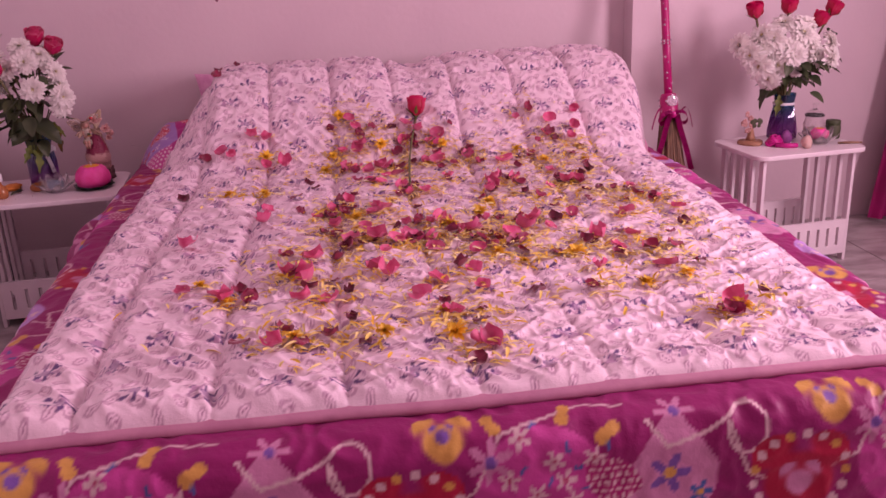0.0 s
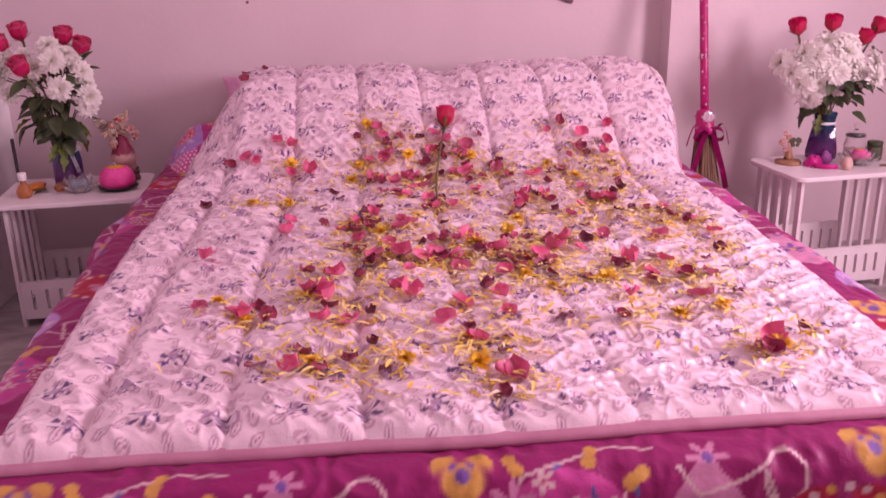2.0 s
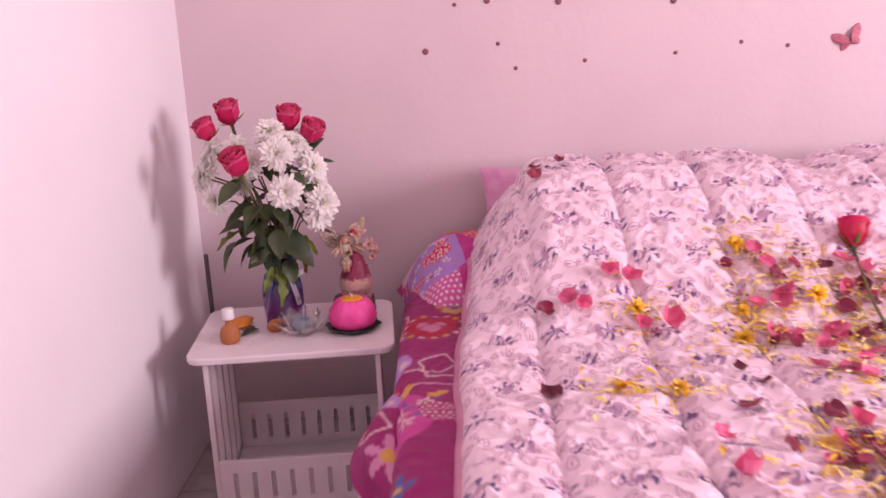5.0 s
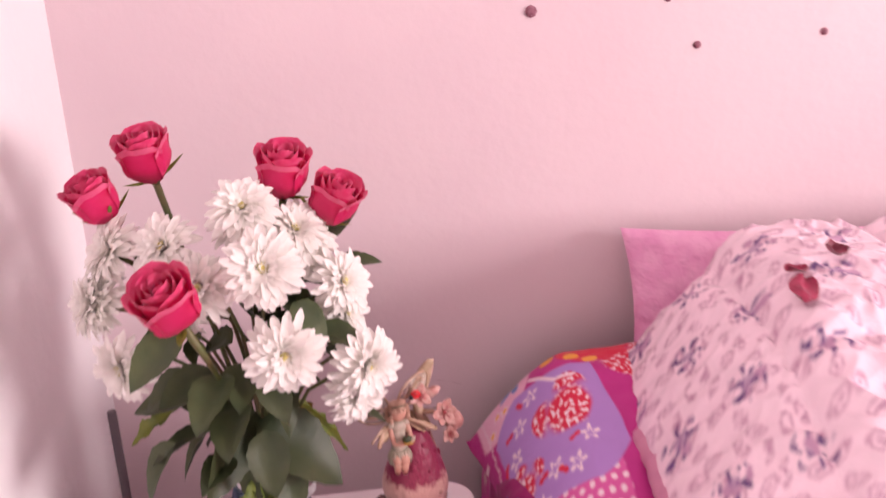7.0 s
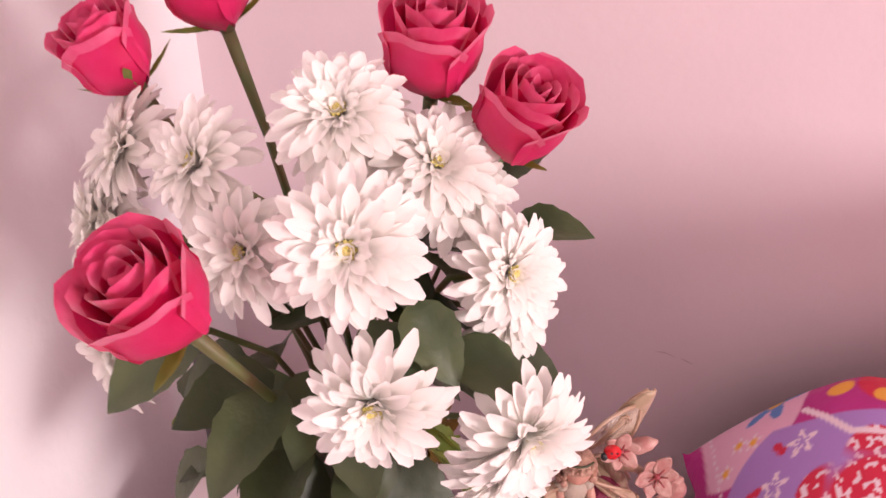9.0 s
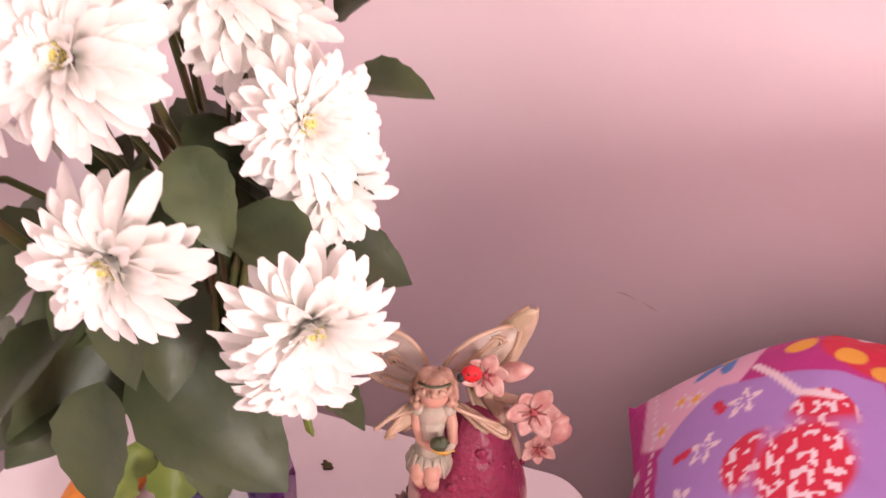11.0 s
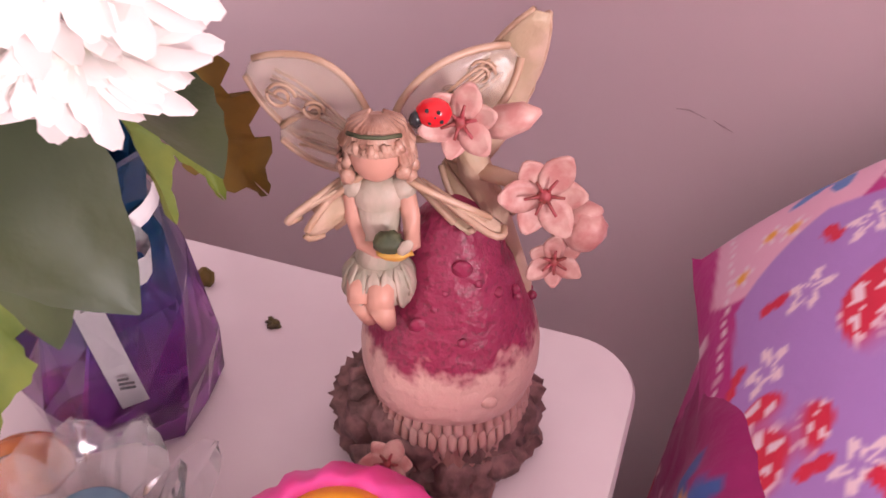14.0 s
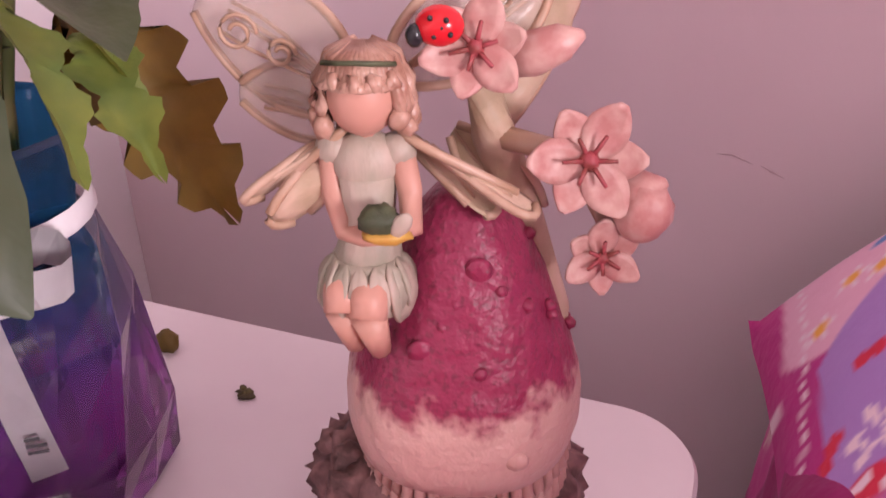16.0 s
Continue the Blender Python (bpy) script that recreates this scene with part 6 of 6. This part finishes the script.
wall_butterfly(0.336, 1.022, -22, BUTTERFLY, "pink paper butterfly stuck on the wall")
wall_butterfly(0.836, 1.201, 25, GREY, "dark paper butterfly stuck on the wall")
plaque = thing("wall_plaque", 0.638, -0.001, 1.005, "small dark bottle-shaped plaque on the wall", "plaque")
m = pose(0, 0, 0, 0, 18, 0)
part("panel", boxes((-0.030, 0.030, -0.012, 0.0, -0.046, 0.026), bevel=0.004), GREY, plaque, at=m)
part("neck", boxes((-0.012, 0.012, -0.011, 0.0, 0.026, 0.034), bevel=0.002), GREY, plaque, at=m)
part("stopper", boxes((-0.019, 0.019, -0.013, 0.0, 0.034, 0.054), bevel=0.003), GREY, plaque, at=m)
part("label_plate", boxes((-0.020, 0.020, -0.0145, -0.012, -0.030, 0.008), bevel=0.001), GREY, plaque, at=m)

# two shallow scratches in the plaster
for row in (((-0.917, 0.472), (-0.908, 0.473), (-0.895, 0.469)), ((-0.890, 0.469), (-0.883, 0.466), (-0.875, 0.463))):
    bm = bmesh.new()
    tube(bm, [(x, 0.0002, z) for x, z in row], [0.0003] + [0.0008] * (len(row) - 2) + [0.0003], 6)
    tagged(part("wall_scratch", bm, SCRATCH), "short dark scratch in the pink plaster", "scratch", kind="structure")

# ---- cable in the corner and curtain at the far side ----
bm = bmesh.new()
tube(bm, [(-1.353, -0.190, 0.0), (-1.353, -0.190, 0.2), (-1.354, -0.190, 0.4), (-1.355, -0.190, 0.555)], 0.006, 12)
tagged(part("cable_pipe", bm, CABLE), "thin dark grey pipe standing behind the white table", "pipe")
cz, ca = np.meshgrid(np.linspace(0.02, 2.3, 50), np.linspace(0, 1, 90), indexing="ij")
cl = 1.97 + 0.13 * np.minimum(cz, 1.2)
cx = cl + ca * (2.46 - cl)
tagged(part("curtain", grid_mesh("curtain", np.stack([cx, -0.22 + 0.028 * np.sin(ca * 44) * (0.6 + 0.2 * cz), cz], -1), CURTAIN), CURTAIN), "dark magenta gathered curtain reaching the floor", "curtain")

# ---- petals strewn on the quilt ----
def bed_petal(name, long, wide, curl, mat, seed):
    bm = bmesh.new()
    g = []
    for i in range(7):
        s = i / 3 - 1
        row = []
        for j in range(7):
            t = j / 6
            w = wide / 2 * math.sin(math.pi * min(0.12 + 0.80 * t, 1)) ** 0.7
            z = curl * wide * (s * s * 0.55 + (t - 0.45) ** 2 * 1.5) + 0.22 * wide * noise.noise(Vector((s * 1.4, t * 2, seed)))
            row.append(bm.verts.new((s * w, long * (t - 0.5) * (1 - 0.08 * s * s), z)))
        g.append(row)
    for i in range(6):
        for j in range(6):
            bm.faces.new((g[i][j], g[i + 1][j], g[i + 1][j + 1], g[i][j + 1]))
    return mesh_of(name, bm, mat)


def strewn(rows, meshes, label, group, seed, lift=0.004, steep=28, size=1.0):
    rnd = random.Random(seed)
    for cx, cy in rows:
        x, y = cx / 100, cy / 100
        nx, ny = np.meshgrid(np.linspace(x - 0.018, x + 0.018, 7), np.linspace(y - 0.018, y + 0.018, 7))
        z = float(np.percentile(quilt_height(nx, ny), 85))
        slope = math.degrees(math.atan(float(quilt_base(np.array([x]), np.array([y + 0.03]))[0] - quilt_base(np.array([x]), np.array([y - 0.03]))[0]) / 0.06))
        m = pose(x, y, z + lift, slope) @ pose(0, 0, 0, rnd.uniform(-steep, steep), rnd.uniform(-steep, steep), rnd.uniform(0, 360)) @ Matrix.Scale(rnd.uniform(0.62, 1.02) * size, 4)
        tagged(part(meshes[0].name.split(".")[0], rnd.choice(meshes), None, at=m), label, "petal" if "petal" in label.split() else "flower", group)


DARK_ONE = ((-56, -105), (-54, -73), (-34, -81), (-23, -96), (-21, -103), (-26, -111), (-16, -64), (-7, -68), (-3, -66), (3, -66), (4, -75), (9, -70), (4, -83), (8, -81), (-6, -98), (4, -104),
            (1, -115), (-14, -113), (-12, -125), (-19, -143), (-16, -142), (-10, -147), (2, -150), (16, -77), (20, -85), (26, -76), (47, -62), (52, -72), (53, -75), (60, -79), (56, -84), (44, -82),
            (55, -103), (46, -111), (47, -115), (32, -107), (33, -115), (37, -123), (53, -122), (49, -124), (60, -125), (56, -134))
DARK_TWO = ((64, -131), (64, -152), (4, -133), (23, -138), (27, -142), (38, -133), (35, -145), (19, -152), (10, -150), (56, -167), (56, -179), (50, -168), (43, -168), (38, -161), (-27, -159),
            (-16, -160), (-25, -172), (-22, -179), (-17, -174), (-14, -181), (-35, -176), (-33, -180), (9, -171), (3, -189), (9, -194), (8, -200), (21, -186), (31, -188), (61, -196), (-33, -201),
            (-26, -198), (-23, -203), (-18, -201), (-14, -195), (-12, -205), (5, -213), (51, -205), (30, -166), (22, -159), (-46, -30.4), (-51.7, -33.4), (-52.3, -36.6))
PINK_ONE = ((-40, -67), (-36, -67), (-49, -72), (-46, -73), (-30, -78), (-36, -78), (-33, -120), (-33, -132), (-49, -148), (-10, -62), (-13, -74), (-8, -74), (-12, -82), (-2, -83), (2, -92),
            (-17, -128), (-17, -123), (-6, -131), (-4, -127), (-16, -138), (-13, -151), (-7, -150), (-3, -152), (1, -151), (6, -141), (5, -152), (5, -157), (15, -82), (16, -100), (8, -113),
            (17, -69), (14, -72), (25, -79), (35, -85), (28, -107), (25, -116))
PINK_TWO = ((46, -98), (58, -75), (47, -113), (62, -121), (53, -143), (49, -159), (67, -141), (42, -158), (23, -152), (24, -156), (15, -148), (14, -161), (27, -149), (11, -175), (11, -184),
            (36, -178), (49, -179), (53, -201), (6, -207), (8, -208), (4, -194), (3, -194), (-1, -187), (3, -177), (-9, -170), (-6, -173), (-23, -185), (-18, -184), (-22, -174), (-26, -171),
            (-46, -176), (-39, -178), (-27, -203), (-37, -179), (50, -204))
HEADS = ((-13, -60), (-1, -73), (-36, -73), (-44, -103), (-35, -103), (-11, -132), (18, -73), (47, -86), (58, -91), (40, -79), (19, -134), (23, -125), (22, -170), (10, -144), (-18, -83),
         (-16, -75), (34, -167), (18, -163), (42, -187), (-37, -181), (-43, -173), (-24, -201), (-9, -202), (2, -194), (3, -203), (54, -202), (51, -185))
DARKS = [bed_petal("dark_petal", 0.040, 0.036, c, DARKPETAL, k) for k, c in enumerate((0.12, 0.3, 0.5))]
PINKS = [bed_petal("pink_petal", 0.052, 0.046, c, PINKPETAL, k + 7) for k, c in enumerate((0.15, 0.35, 0.6))]
for k, rows in enumerate((DARK_ONE, DARK_TWO)):
    strewn(rows, DARKS, "dark red rose petal lying on the quilt", "dark rose petals on the quilt", 41 + k, 0.006, 22)
for k, rows in enumerate((PINK_ONE, PINK_TWO)):
    strewn(rows, PINKS, "curled pink rose petal lying on the quilt", "pink rose petals on the quilt", 43 + k, 0.008, 24)

rnd = random.Random(77)
middle = [p for p in PINK_ONE + PINK_TWO + DARK_ONE[6:] + DARK_TWO if p[0] > -28 and p[1] > -165]
for meshes, count, label, group, seed in ((DARKS, 60, "dark red rose petal lying on the quilt", "dark rose petals on the quilt", 51),
                                          (PINKS, 55, "curled pink rose petal lying on the quilt", "pink rose petals on the quilt", 52)):
    rows = [(x + rnd.gauss(0, 4), y + rnd.gauss(0, 4)) for x, y in (rnd.choice(middle) for _ in range(count))]
    strewn(rows, meshes, label, group, seed, 0.006, 30, 0.85)


def head_mesh(seed, size):
    rnd = random.Random(seed)
    bm = bmesh.new()
    for count, reach, lift in ((8, 0.010, 65), (12, 0.016, 40), (14, 0.021, 12)):
        for c in range(count):
            rot = Matrix.Rotation(6.283 * (c + rnd.uniform(-0.3, 0.3)) / count, 4, "Z") @ Matrix.Rotation(-radians(lift + rnd.uniform(-15, 15)), 4, "Y")
            ray_petal(bm, Matrix.Scale(size, 4) @ rot, reach * rnd.uniform(0.7, 1.15), 0.0036)
    return mesh_of("yellow_flower", bm, YELLOW)


strewn(HEADS, [head_mesh(1, 1.2), head_mesh(2, 1.0), head_mesh(3, 1.35)], "crushed yellow flower head on the quilt", "yellow flowers on the quilt", 47, 0.003, 25)


def shreds(name, count, mat, seed, label):
    """Loose ray petals, thickest where the rose petals lie."""
    rnd = random.Random(seed)
    spots = [p for p in HEADS + PINK_ONE + PINK_TWO + DARK_ONE[8:] + DARK_TWO[:-3] if p[0] > -30] + [p for p in HEADS if p[0] < -30]
    bm = bmesh.new()
    xs, ys = [], []
    for k in range(count):
        cx, cy = rnd.choice(spots)
        if cy < -172 and rnd.random() < 0.6:
            cx, cy = rnd.choice(spots)
        sp = 0.032 if k % 4 else 0.08
        xs.append(min(max(cx / 100 + rnd.gauss(0, sp), -0.62), 0.70))
        ys.append(min(max(cy / 100 + rnd.gauss(0, sp), -2.14), -0.42))
    zs = quilt_height(np.array(xs), np.array(ys))
    for x, y, z in zip(xs, ys, zs):
        rot = pose(x, y, float(z) + 0.005, rnd.uniform(-25, 25), rnd.uniform(-25, 15), rnd.uniform(0, 360))
        ray_petal(bm, rot, rnd.uniform(0.014, 0.030), rnd.uniform(0.0019, 0.0034))
    tagged(part(name, bm, mat), label, "petal shreds", kind="stuff")


shreds("yellow_shreds", 4200, STRAW, 61, "loose yellow flower shreds strewn over the quilt")
shreds("cream_shreds", 1300, WHITESHRED, 62, "loose cream flower shreds strewn over the quilt")
shreds("gold_shreds", 1500, YELLOW, 63, "loose golden flower shreds strewn over the quilt")

# yellow flower on the sham
tagged(part("yellow_flower", head_mesh(5, 1.0), None, at=pose(-0.712, -0.198, 0.545, 0, -20, 0)), "bright yellow flower head on the magenta pillow", "flower")

# ---- floor tiles ----
bm = bmesh.new()
box(bm, -0.198, 0.198, -0.198, 0.198, -0.004, 0.0)
TILE = mesh_of("floor_tile", bm, FLOOR, smooth=False)
for i in range(10):
    for j in range(13):
        part("floor_tile", TILE, None, floor, at=Matrix.Translation((XW + 0.2 + 0.4 * i, -0.2 - 0.4 * j, 0)))
